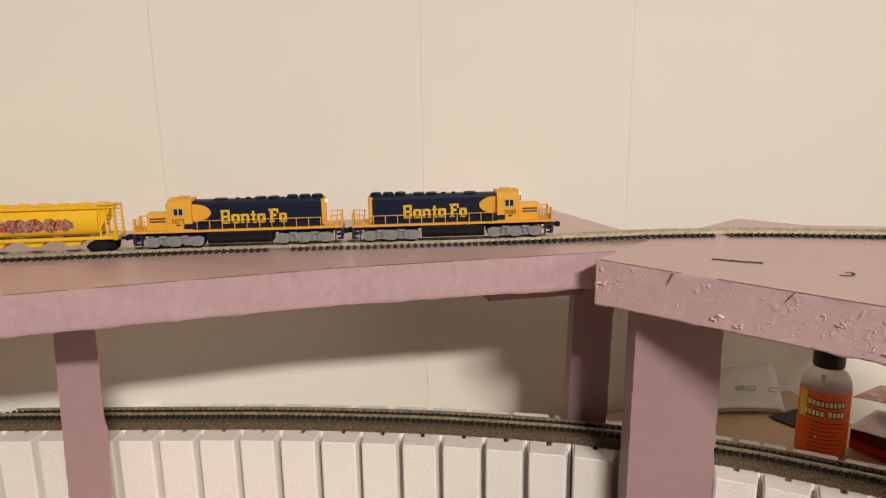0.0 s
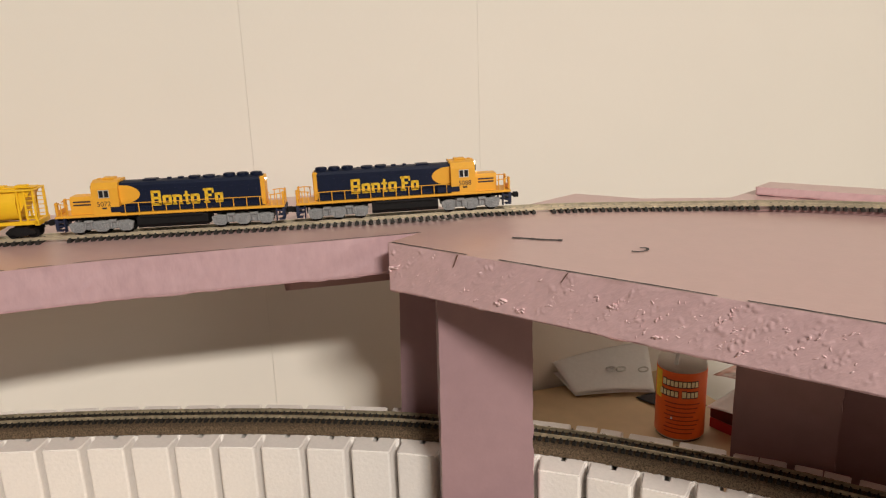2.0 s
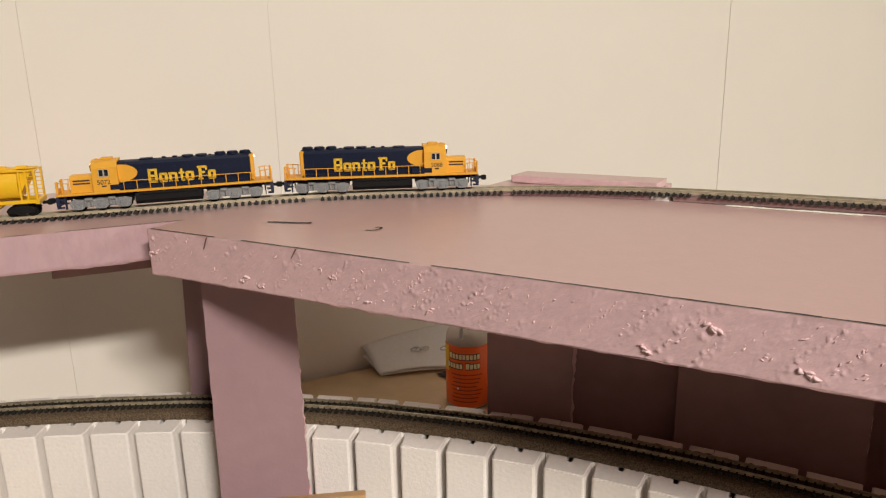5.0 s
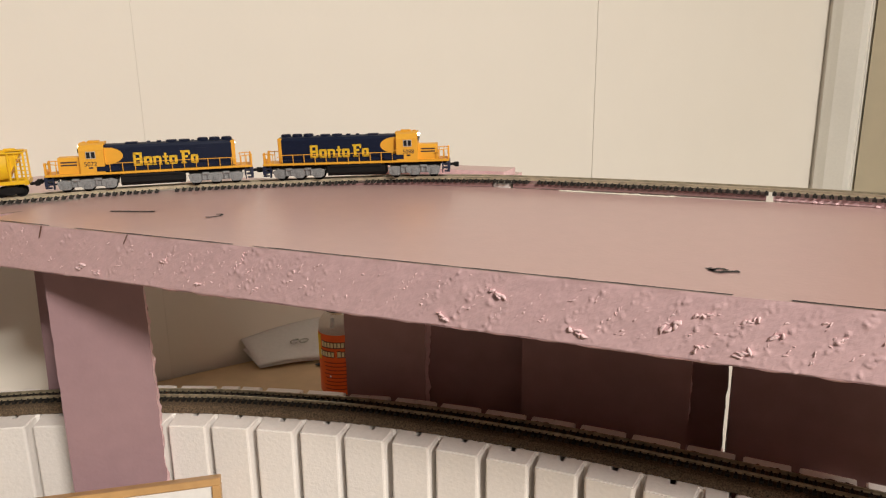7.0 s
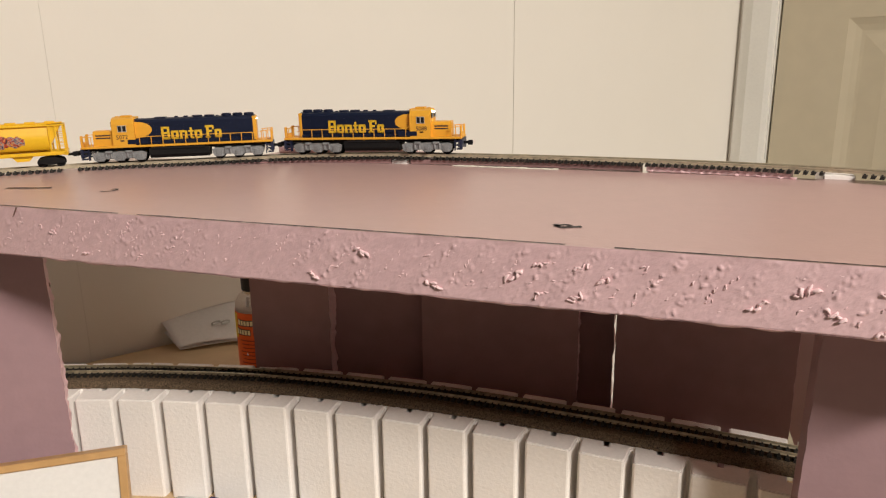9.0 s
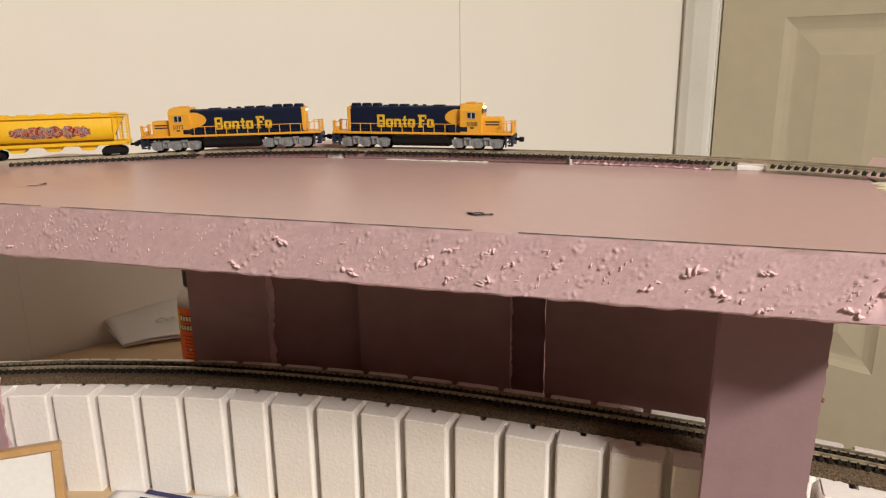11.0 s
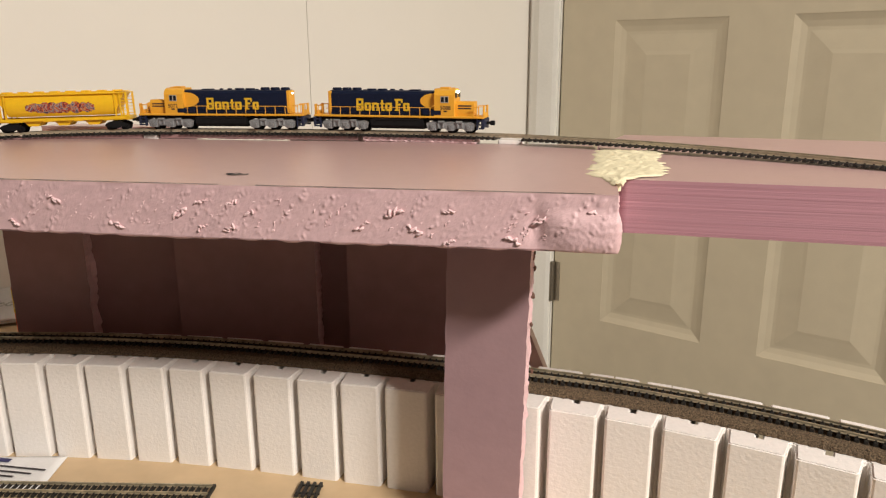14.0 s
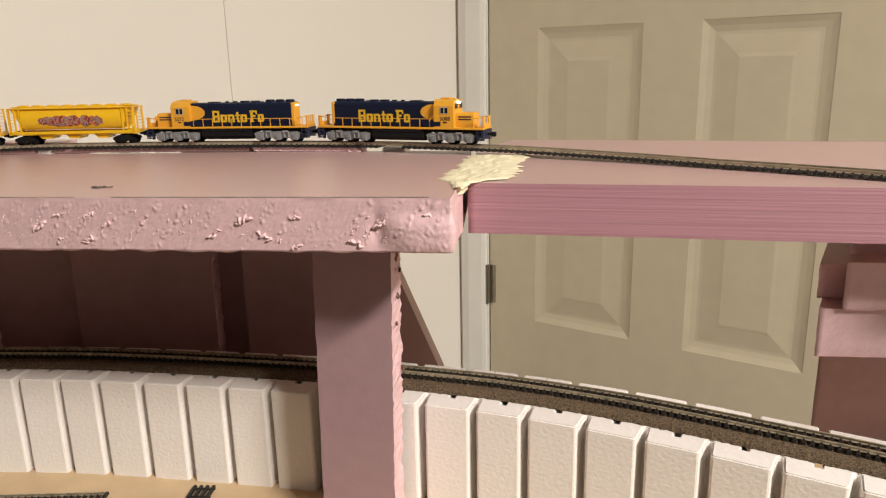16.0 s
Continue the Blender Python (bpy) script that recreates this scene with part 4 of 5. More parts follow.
        for side in (-1, 1):
            for i, z in enumerate((9.0, 6.4, 3.8)):
                box(bm, e * (61.5 + i * 0.5) / 1000, e * 0.0662, side * 0.0064, side * 0.0101, (z - 0.4) / 1000, (z + 0.4) / 1000)
            box(bm, e * 0.0608, e * 0.0614, side * 0.0066, side * 0.0101, 0.0028, 0.0106)
        box(bm, e * 0.0645, e * 0.0664, -0.0100, 0.0100, 0.0045, 0.0106, 0.0002)
        part("steps_and_pilot", bm, DARKBLUE, ob)
        bm = bmesh.new()
        box(bm, e * 0.0655, e * 0.0708, -0.0009, 0.0009, 0.0066, 0.0084, 0.0002)
        box(bm, e * 0.0692, e * 0.0726, -0.0018, 0.0012, 0.0058, 0.0090, 0.0004)
        part("coupler", bm, BLACK, ob)
    bm = bmesh.new()
    cyl(bm, (-0.0549, -0.0012, 0.0272), (-0.0558, -0.0012, 0.0272), 0.0004, n=10)
    cyl(bm, (-0.0549, 0.0012, 0.0272), (-0.0558, 0.0012, 0.0272), 0.0004, n=10)
    part("rear_light", bm, HEADLIGHT if number.endswith("2") else SASH, ob)
    bm = bmesh.new()
    box(bm, *mm(-64, 64, -6, 6, 8.6, 10.4))
    part("underframe", bm, BLACK, ob)
    bm = bmesh.new()
    prism(bm, [(y / 1000, z / 1000) for y, z in ((-9.0, 9.6), (-9.2, 5.0), (-6.8, 2.6), (6.8, 2.6), (9.2, 5.0), (9.0, 9.6))], "x", -0.0205, 0.0205)
    for side in (-1, 1):
        cyl(bm, (-0.018, side * 0.0086, 0.0094), (0.018, side * 0.0086, 0.0094), 0.0012, n=8)
    part("fuel_tank", bm, BLACK, ob)
    # bogies
    for cx in (-41, 41):
        bm = bmesh.new()
        for side in (-1, 1):
            y0, y1 = sorted((side * 0.0068, side * 0.0086))
            o = [(-17.5, 4.0), (-16, 3.0), (-11, 3.0), (-9.5, 4.4), (-4, 4.4), (-2.5, 3.0), (2.5, 3.0), (4, 4.4), (9.5, 4.4), (11, 3.0), (16, 3.0), (17.5, 4.0), (18.5, 7.0), (15, 8.2), (8, 7.6), (0, 8.4), (-8, 7.6), (-15, 8.2), (-18.5, 7.0)]
            prism(bm, [((cx + u) / 1000, (v - 1.1 if v < 6 else v) / 1000) for u, v in o], "y", y0, y1)
            for u in (-13.5, 0, 13.5):
                box(bm, (cx + u - 2.3) / 1000, (cx + u + 2.3) / 1000, y0 - 0.0005, y1 + 0.0005, 0.0018, 0.0066, 0.0003)
                cyl(bm, ((cx + u) / 1000, side * 0.0088, 0.0046), ((cx + u) / 1000, side * 0.0098, 0.0046), 0.0011, n=10)
            for u in (-9, -5.5, 5.5, 9):
                cyl(bm, ((cx + u) / 1000, side * 0.0090, 0.0040), ((cx + u) / 1000, side * 0.0090, 0.0074), 0.0008, n=8)
            for u in (-6.8, 6.8):
                cyl(bm, ((cx + u - 2.2) / 1000, side * 0.0092, 0.0080), ((cx + u + 2.2) / 1000, side * 0.0092, 0.0080), 0.0010, n=8)
        bogie = part("bogie", bm, SILVER, ob, "grey six-wheel bogie")
        for u in (-13.5, 0, 13.5):
            bm = bmesh.new()
            for side in (-1, 1):
                cyl(bm, ((cx + u) / 1000, side * 0.0040, 0.0031), ((cx + u) / 1000, side * 0.0056, 0.0031), 0.0031, n=20)
                cyl(bm, ((cx + u) / 1000, side * 0.0037, 0.0031), ((cx + u) / 1000, side * 0.0041, 0.0031), 0.0037, n=20)
            cyl(bm, ((cx + u) / 1000, -0.0056, 0.0031), ((cx + u) / 1000, 0.0056, 0.0031), 0.0006, n=8)
            part("wheelset", bm, BLACK, bogie)
    return ob


def graffiti():
    m = mat("graffiti_paint", (0.45, 0.10, 0.05), 0.5, grain=330, amount=0.3)
    nt = m.node_tree
    b = nt.nodes["Principled BSDF"]
    co = nt.nodes.new("ShaderNodeTexCoord")
    vo = nt.nodes.new("ShaderNodeTexNoise")
    vo.inputs["Scale"].default_value, vo.inputs["Detail"].default_value, vo.inputs["Distortion"].default_value = 210, 3.0, 1.5
    nt.links.new(co.outputs["Object"], vo.inputs["Vector"])
    r = nt.nodes.new("ShaderNodeValToRGB")
    r.color_ramp.interpolation = "CONSTANT"
    cols = ((0.0, (0.05, 0.02, 0.03)), (0.36, (0.40, 0.05, 0.03)), (0.44, (0.62, 0.27, 0.06)), (0.48, (0.30, 0.27, 0.30)), (0.53, (0.05, 0.04, 0.09)), (0.575, (0.52, 0.30, 0.20)), (0.62, (0.25, 0.03, 0.03)))
    el = r.color_ramp.elements
    el[0].position, el[0].color = cols[0][0], (*cols[0][1], 1)
    el[1].position, el[1].color = cols[1][0], (*cols[1][1], 1)
    for p, c in cols[2:]:
        e = el.new(p)
        e.color = (*c, 1)
    nt.links.new(vo.outputs["Fac"], r.inputs[0])
    nt.links.new(r.outputs[0], b.inputs["Base Color"])
    return m


GRAFFITI = graffiti()


def build_hopper():
    """A covered hopper with curved flanks, on its rails at z = 0."""
    ob = empty("model_hopper_car")
    tagged(ob, "yellow model hopper car with graffiti on its side", "model wagon", group="train")
    prof = [(0, 9.2)] + [(9.6 * math.sin(a) , 19.2 - 10.2 * math.cos(a)) for a in np.linspace(0.75, 2.0, 12)] + [(7.4, 27.6), (6.6, 28.6)]
    half = [(y, z) for y, z in prof if y > 0]
    outline = [(y / 1000, z / 1000) for y, z in half] + [(-y / 1000, z / 1000) for y, z in half[::-1]]
    bm = bmesh.new()
    prism(bm, outline, "x", -0.0405, 0.0405)
    part("tank_body", bm, HOPPER, ob)
    for e in (-1, 1):
        # sloping end sheets
        bm = bmesh.new()
        prism(bm, [(e * 0.0405, 0.0278), (e * 0.0490, 0.0278), (e * 0.0405, 0.0130)], "y", -0.0078, 0.0078)
        part("slope_sheet", bm, HOPPER, ob)
    bm = bmesh.new()
    box(bm, *mm(-51, 51, -9.6, 9.6, 27.4, 28.2), 0.0002)
    box(bm, *mm(-50, 50, -4.5, 4.5, 28.6, 29.2), 0.0002)
    for x in range(-42, 43, 12):
        box(bm, (x - 3.2) / 1000, (x + 3.2) / 1000, -0.0026, 0.0026, 0.0291, 0.0301, 0.0002)
    part("roof_walk", bm, HOPPER, ob)
    bm = bmesh.new()
    box(bm, *mm(-51, 51, -9.4, -8.4, 8.2, 10.4), 0.0002)
    box(bm, *mm(-51, 51, 8.4, 9.4, 8.2, 10.4), 0.0002)
    box(bm, *mm(-51.5, -49, -9.4, 9.4, 7.6, 10.6), 0.0002)
    box(bm, *mm(49, 51.5, -9.4, 9.4, 7.6, 10.6), 0.0002)
    box(bm, *mm(-50, 50, -2, 2, 7.2, 9.2))
    part("side_sill", bm, HOPPER, ob)
    for e in (-1, 1):
        bm = bmesh.new()
        for side in (-1, 1):
            for x in (41.6, 45.5, 50.4):
                box(bm, e * (x - 0.55) / 1000, e * (x + 0.55) / 1000, side * 0.0082, side * 0.0092, 0.0100, 0.0276)
            for i in range(6):
                z = 12 + i * 2.5
                box(bm, e * 0.0455, e * 0.0506, side * 0.0090, side * 0.0094, (z - 0.2) / 1000, (z + 0.2) / 1000)
        for y in (-7, 7):
            box(bm, e * 0.0502, e * 0.0508, (y - 0.5) / 1000, (y + 0.5) / 1000, 0.0100, 0.0276)
        part("end_cage", bm, HOPPER, ob, "yellow end posts and ladders")
        bm = bmesh.new()
        box(bm, e * 0.0508, e * 0.0548, -0.0009, 0.0009, 0.0062, 0.0080, 0.0002)
        box(bm, e * 0.0538, e * 0.0568, -0.0016, 0.0012, 0.0055, 0.0087, 0.0004)
        part("coupler", bm, BLACK, ob)
        bm = bmesh.new()
        cx = e * 40
        for side in (-1, 1):
            y0, y1 = sorted((side * 0.0066, side * 0.0082))
            o = [(-8.5, 3.6), (-7, 2.4), (-4, 2.6), (-2.4, 1.6), (2.4, 1.6), (4, 2.6), (7, 2.4), (8.5, 3.6), (7.6, 5.0), (3.2, 6.6), (-3.2, 6.6), (-7.6, 5.0)]
            prism(bm, [((cx + u) / 1000, v / 1000) for u, v in o], "y", y0, y1)
        box(bm, (cx - 2.5) / 1000, (cx + 2.5) / 1000, -0.0066, 0.0066, 0.0040, 0.0072)
        bogie = part("bogie", bm, BLACK, ob, "black four-wheel bogie")
        for u in (-5.6, 5.6):
            bm = bmesh.new()
            for side in (-1, 1):
                cyl(bm, ((cx + u) / 1000, side * 0.0040, 0.0028), ((cx + u) / 1000, side * 0.0056, 0.0028), 0.0028, n=20)
                cyl(bm, ((cx + u) / 1000, side * 0.0037, 0.0028), ((cx + u) / 1000, side * 0.0041, 0.0028), 0.0034, n=20)
            part("wheelset", bm, BLACK, bogie)
    for x in (-23, 0, 23):
        bm = bmesh.new()
        prism(bm, [((x - 8) / 1000, 0.0092), ((x + 8) / 1000, 0.0092), ((x + 3.6) / 1000, 0.0046), ((x - 3.6) / 1000, 0.0046)], "y", -0.0066, 0.0066)
        part("discharge_gate", bm, HOPPER, ob)
    for side in (-1, 1):
        # painted patch on the flank, following its curve
        bm = bmesh.new()
        grid = []
        A = np.linspace(0.98, 1.88, 16)
        X = np.linspace(-26, 26, 60)
        for a in A:
            row = []
            for x in X:
                y = 9.6 * math.sin(a) + 0.12
                z = 19.2 - 10.2 * math.cos(a)
                row.append(bm.verts.new((x / 1000, side * y / 1000, z / 1000)))
            grid.append(row)
        for i in range(len(A) - 1):
            for j in range(len(X) - 1):
                x = X[j]
                u = (A[i] - 1.42) / 0.46
                edge = 1 - (abs(x) / 28) ** 4 * 0.6 + 0.55 * noise.noise(Vector((x * 0.22, 4.0 * (u > 0), side)))
                if abs(u) < edge * 0.85:
                    f = (grid[i][j], grid[i][j + 1], grid[i + 1][j + 1], grid[i + 1][j])
                    bm.faces.new(f if side < 0 else f[::-1])
        bmesh.ops.delete(bm, geom=[v for v in bm.verts if not v.link_faces], context="VERTS")
        part("graffiti", bm, GRAFFITI, ob, "red, grey and black sprayed graffiti")
    return ob


# ---------------------------------------------------------------- loose things
ORANGE = mat("label_orange", (0.85, 0.13, 0.012), 0.45, amount=0.03)
CAPBLACK = mat("cap_black", (0.012, 0.012, 0.012), 0.4)
PAPER = mat("paper", (0.80, 0.80, 0.80), 0.7, amount=0.03, stain=0.1)
INK = mat("ink_dark", (0.02, 0.015, 0.02), 0.6)
PUTTY = mat("putty", (0.84, 0.77, 0.55), 0.6, grain=120, amount=0.08, bump=0.4, bump_scale=300)


def glass_mat():
    m = bpy.data.materials.new("bottle_glass")
    m.use_nodes = True
    b = m.node_tree.nodes["Principled BSDF"]
    b.inputs["Base Color"].default_value = (0.98, 0.95, 0.92, 1)
    b.inputs["Roughness"].default_value = 0.06
    b.inputs["Transmission Weight"].default_value = 0.92
    b.inputs["IOR"].default_value = 1.3
    return m


def lathe(bm, prof, n=32, caps=True):
    rings = [[bm.verts.new((r * math.cos(2 * math.pi * i / n), r * math.sin(2 * math.pi * i / n), z)) for i in range(n)] for r, z in prof]
    for a, b in zip(rings[:-1], rings[1:]):
        for i in range(n):
            bm.faces.new((a[i], a[(i + 1) % n], b[(i + 1) % n], b[i]))
    if caps:
        bm.faces.new(rings[0][::-1])
        bm.faces.new(rings[-1])
    return bm


BOARD = TABLE + 0.020


def build_bottle():
    ob = empty("cement_bottle", pose(0.0805, 0.2630, BOARD + 0.0005, 0, 0, 0))
    tagged(ob, "small clear bottle with orange label and black cap", "bottle")
    bm = bmesh.new()
    lathe(bm, [(r / 1000, z / 1000) for r, z in ((18.5, 0), (19.8, 2), (19.8, 63), (19, 69), (15.5, 75), (11, 79), (10, 84))])
    part("glass", bm, glass_mat(), ob, smooth=True).visible_shadow = False
    bm = bmesh.new()
    lathe(bm, [(r / 1000, z / 1000) for r, z in ((19.9, 3), (20.1, 3.2), (20.1, 61), (19.9, 61.2))], caps=False)
    label = part("label", bm, ORANGE, ob, "orange paper label", smooth=True)
    bm = bmesh.new()
    lathe(bm, [(r / 1000, z / 1000) for r, z in ((12.2, 80), (12.6, 81), (12.6, 95), (11.6, 96.5))])
    part("cap", bm, CAPBLACK, ob, "black screw cap")
    bm = bmesh.new()
    lathe(bm, [(r / 1000, z / 1000) for r, z in ((18.0, 1.5), (18.6, 3), (18.6, 60), (18.2, 66))])
    part("liquid", bm, mat("pale_liquid", (0.66, 0.56, 0.49), 0.3, amount=0.03), ob, "pale cloudy liquid", smooth=True)
    bm = bmesh.new()
    cyl(bm, (0, -0.0188, 0.02), (0, -0.0120, 0.075), 0.0016)
    part("brush_stem", bm, PAPER, ob)

    def bar(name, a0, a1, z0, z1, material, r=0.0203):
        bm = bmesh.new()
        n = 10
        lo = [bm.verts.new((r * math.cos(a0 + (a1 - a0) * i / n), r * math.sin(a0 + (a1 - a0) * i / n), z0)) for i in range(n + 1)]
        hi = [bm.verts.new((r * math.cos(a0 + (a1 - a0) * i / n), r * math.sin(a0 + (a1 - a0) * i / n), z1)) for i in range(n + 1)]
        for i in range(n):
            bm.faces.new((lo[i], lo[i + 1], hi[i + 1], hi[i]))
        part(name, bm, material, label)

    face = -1.15
    cream = mat("label_cream", (0.85, 0.75, 0.45), 0.5)
    yel = mat("label_yellow", (0.85, 0.6, 0.04), 0.5)
    bar("label_edge", face - 1.35, face - 0.93, 0.036, 0.060, yel)
    for z, a, words in ((0.0515, -0.86, (9,)), (0.0425, -1.00, (5, 4))):
        for n in words:
            for k in range(n):
                wide, tall = (0.125, 0.0030) if k else (0.15, 0.0036)
                bar("lettering_edge", face + a - 0.015, face + a + wide + 0.02, z - 0.0030, z + tall + 0.0002, INK, 0.02022)
                bar("lettering_bar", face + a, face + a + wide, z - 0.0022, z + tall - 0.0006, cream, 0.02035)
                a += wide + 0.038
            a += 0.12
    print_red = mat("label_print", (0.30, 0.025, 0.012), 0.5)
    for i in range(8):
        z = 0.0340 - i * 0.0037
        bar("print_line", face - 0.75 + 0.05 * (i % 3), face + 0.72 - 0.09 * (i % 4), z, z + 0.0009, print_red)


def sheet(name, pts, z, material, label, lift=None, category="paper", n=14):
    """A sheet of paper from its four corners; lift(u, v) raises it."""
    a, b, c, d = [Vector((*p, z)) for p in pts]
    bm = bmesh.new()
    g = [[None] * (n + 1) for _ in range(n + 1)]
    for i in range(n + 1):
        for j in range(n + 1):
            u, v = i / n, j / n
            p = a.lerp(b, u).lerp(d.lerp(c, u), v)
            p.z += lift(u, v) if lift else 0
            g[i][j] = bm.verts.new(p)
    for i in range(n):
        for j in range(n):
            bm.faces.new((g[i][j], g[i + 1][j], g[i + 1][j + 1], g[i][j + 1]))
    r = bmesh.ops.extrude_face_region(bm, geom=bm.faces[:])
    bmesh.ops.translate(bm, verts=[e for e in r["geom"] if isinstance(e, bmesh.types.BMVert)], vec=(0, 0, -0.0004))
    bmesh.ops.recalc_face_normals(bm, faces=bm.faces[:])
    return tagged(to_object(name, bm, material, True), label, category)


def build_marks():
    """Pen strokes on the deck."""
    def stroke(pts, r):
        bm = bmesh.new()
        Q = spline(pts, 10)
        a, b = offset(Q, r), offset(Q, -r)
        z = DECK + 0.0004
        for i in range(len(Q) - 1):
            k = 0.6 + 0.8 * abs(noise.noise(Vector((i * 0.4, r * 900, 0))))
            m0, m1 = Q[i], Q[i + 1]
            bm.faces.new([bm.verts.new((*p, z)) for p in (m0 + (b[i] - m0) * k, m1 + (b[i + 1] - m1) * k, m1 + (a[i + 1] - m1) * k, m0 + (a[i] - m0) * k)])
        return tagged(to_object("pen_mark", bm, INK), "black marker stroke on the pink foam deck", "pen mark", group="pen marks")

    stroke([(0.055, 0.044), (0.062, 0.0465), (0.072, 0.0490), (0.082, 0.0530)], 0.0019)
    stroke([(0.1235, 0.050), (0.1275, 0.0515), (0.1295, 0.0560), (0.1275, 0.0600), (0.1245, 0.0585)], 0.0011)
    stroke([(0.4045, 0.0365), (0.408, 0.0315), (0.412, 0.0330), (0.417, 0.0350)], 0.0016)
    stroke([(0.4055, 0.0325), (0.409, 0.0372), (0.4125, 0.0352)], 0.0013)


def build_putty():
    """A smear of filler, pulled along the joint with a knife, thin and ragged at its rim."""
    bm = bmesh.new()
    ys = np.linspace(0.024, 0.167, 130)
    knots = [0.022, 0.045, 0.056, 0.064, 0.10, 0.13, 0.155, 0.168]
    mid = np.interp(ys, knots, [0.616, 0.6165, 0.6175, 0.623, 0.627, 0.629, 0.632, 0.634])
    half = np.interp(ys, knots, [0.002, 0.0055, 0.012, 0.021, 0.0195, 0.019, 0.021, 0.024])
    rows = []
    for y, c, h in zip(ys, mid, half):
        ragged = [h * (1 + 0.22 * noise.noise(Vector((y * 60, side, 1))) + 0.30 * noise.noise(Vector((y * 190, side, 4))) + 0.12 * noise.noise(Vector((y * 600, side, 7)))) for side in (3.0, 9.0)]
        row = []
        for k in range(49):
            u = -1 + k / 24
            x = c + u * ragged[0 if u < 0 else 1]
            g = 1 - u**4
            smear = 0.5 + 0.5 * noise.noise(Vector((x * 90 + y * 30, y * 45, 2)))
            fold = abs(noise.noise(Vector((x * 210 - y * 90, y * 120, 6))))
            z = 0.0004 + g * (0.0014 * smear + 0.0016 * fold + 0.0004 * noise.noise(Vector((x * 900, y * 500, 3))))
            row.append(bm.verts.new((x, y, DECK + (0.0001 if k in (0, 48) else z))))
        rows.append(row)
    for a, b in zip(rows[:-1], rows[1:]):
        for k in range(48):
            bm.faces.new((a[k], a[k + 1], b[k + 1], b[k])).smooth = True
    tagged(to_object("putty_patch", bm, PUTTY, False), "cream filler smeared over the joint of deck and bridge", "filler patch")
    # filler that has sunk into the joint
    bm = bmesh.new()
    prism(bm, [(0.6155, 0.03), (0.6185, 0.034), (0.621, 0.07), (0.614, 0.07)], "z", 0.9962, DECK + 0.0004)
    tagged(to_object("putty_tongue", bm, PUTTY), "cream filler pressed into the joint", "filler patch")


def build_clutter():
    # board behind the riser
    bm = bmesh.new()
    a, b = K + WD * 1.16, K + WD * 0.86
    n = Vector((-WD.y, WD.x)) * 0.012
    prism(bm, [tuple(a + n), (0.02, 0.148), (0.13, 0.168), (0.147, 0.20), (0.24, 0.24), tuple(b + n)], "z", TABLE + 0.0005, BOARD)
    tagged(to_object("wooden_board", bm, WOOD), "pale tan wooden board lying behind the riser", "board")
    # framed white panel leaning in front of the riser
    fm = Matrix.Translation((0.116, 0.047, TABLE + 0.001)) @ Matrix.Rotation(math.atan2(-0.58, -0.81), 4, "Z") @ Matrix.Rotation(radians(14), 4, "X")
    fr = empty("small_frame", fm)
    tagged(fr, "small white panel in a thin tan wooden frame", "frame")
    fw = mat("frame_wood", (0.55, 0.33, 0.14), 0.45, grain=60, amount=0.12)
    for x0, x1, z0, z1 in ((0, 0.20, 0.0485, 0.0535), (0, 0.0055, 0.004, 0.0485), (0.1945, 0.20, 0.004, 0.0485), (0, 0.20, -0.001, 0.004)):
        bm = bmesh.new()
        box(bm, x0, x1, -0.004, 0.006, z0, z1, 0.0006)
        part("frame_bar", bm, fw, fr)
    bm = bmesh.new()
    box(bm, 0.0055, 0.1945, -0.001, 0.003, 0.004, 0.0485)
    part("white_panel", bm, PAPER, fr)
    # short loose length of track and a sleeper scrap on the table
    ob = empty("loose_track")
    tagged(ob, "loose length of dark model track on the table", "track")
    line = resample(np.array([(0.16, 0.046), (0.355, 0.0715)]), 0.004)
    me = sleeper_mesh(0.0172, TIE)
    for p in resample(line, 0.0046):
        t = new("sleeper", me)
        t.parent = ob
        t.matrix_basis = pose(p[0], p[1], TABLE + 0.0012, 0, 0, 7.4)
    rail_bars(line, TABLE + 0.0031, 0.0021, RAILOLD, ob)
    ob = empty("sleeper_scrap", pose(0.4225, 0.086, TABLE + 0.0008, 0, 0, 4))
    tagged(ob, "short cut scrap of dark track sleepers", "track scrap")
    for i in range(4):
        t = new("sleeper", me)
        t.parent = ob
        t.matrix_basis = pose(-0.008 + i * 0.0046, 0, 0, 0, 0, 0)
    for e in (-0.0048, 0.0048):
        bm = bmesh.new()
        box(bm, -0.009, 0.008, e - 0.0006, e + 0.0006, 0.0005, 0.0016)
        part("web", bm, TIE, ob)
    # printed papers lying on the table in front of the riser
    pp = sheet("printed_paper", [(0.13, 0.035), (0.235, 0.055), (0.225, 0.099), (0.125, 0.083)], TABLE + 0.001, PAPER, "white printed paper with a blue band on the table", lambda u, v: 0.001 * u)
    navy = mat("print_blue", (0.03, 0.03, 0.12), 0.6)
    for k, (u0, u1, v) in enumerate(((0.150, 0.187, 0.0855), (0.150, 0.222, 0.0780), (0.150, 0.215, 0.0720), (0.150, 0.205, 0.0665))):
        bm = bmesh.new()
        box(bm, u0, u1, v - (0.0022 if k == 0 else 0.0009), v + (0.0022 if k == 0 else 0.0009), TABLE + 0.0026, TABLE + 0.0028)
        part("print_bar", bm, navy if k == 0 else INK, pp)
    # strip glued under the straight deck, its edge coloured dark for the shade
    foam_slab("foam_strip", [(-0.0665, -0.0215), (-0.0255, 0.0305), (-0.040, 0.041), (-0.081, -0.011)], 0.966, 0.9742, 0.0004, "thin shaded pink foam strip glued under the deck", side=SHADEPINK, seed=3.0, category="foam strip")
    # plank leaning behind the post
    bm = bmesh.new()
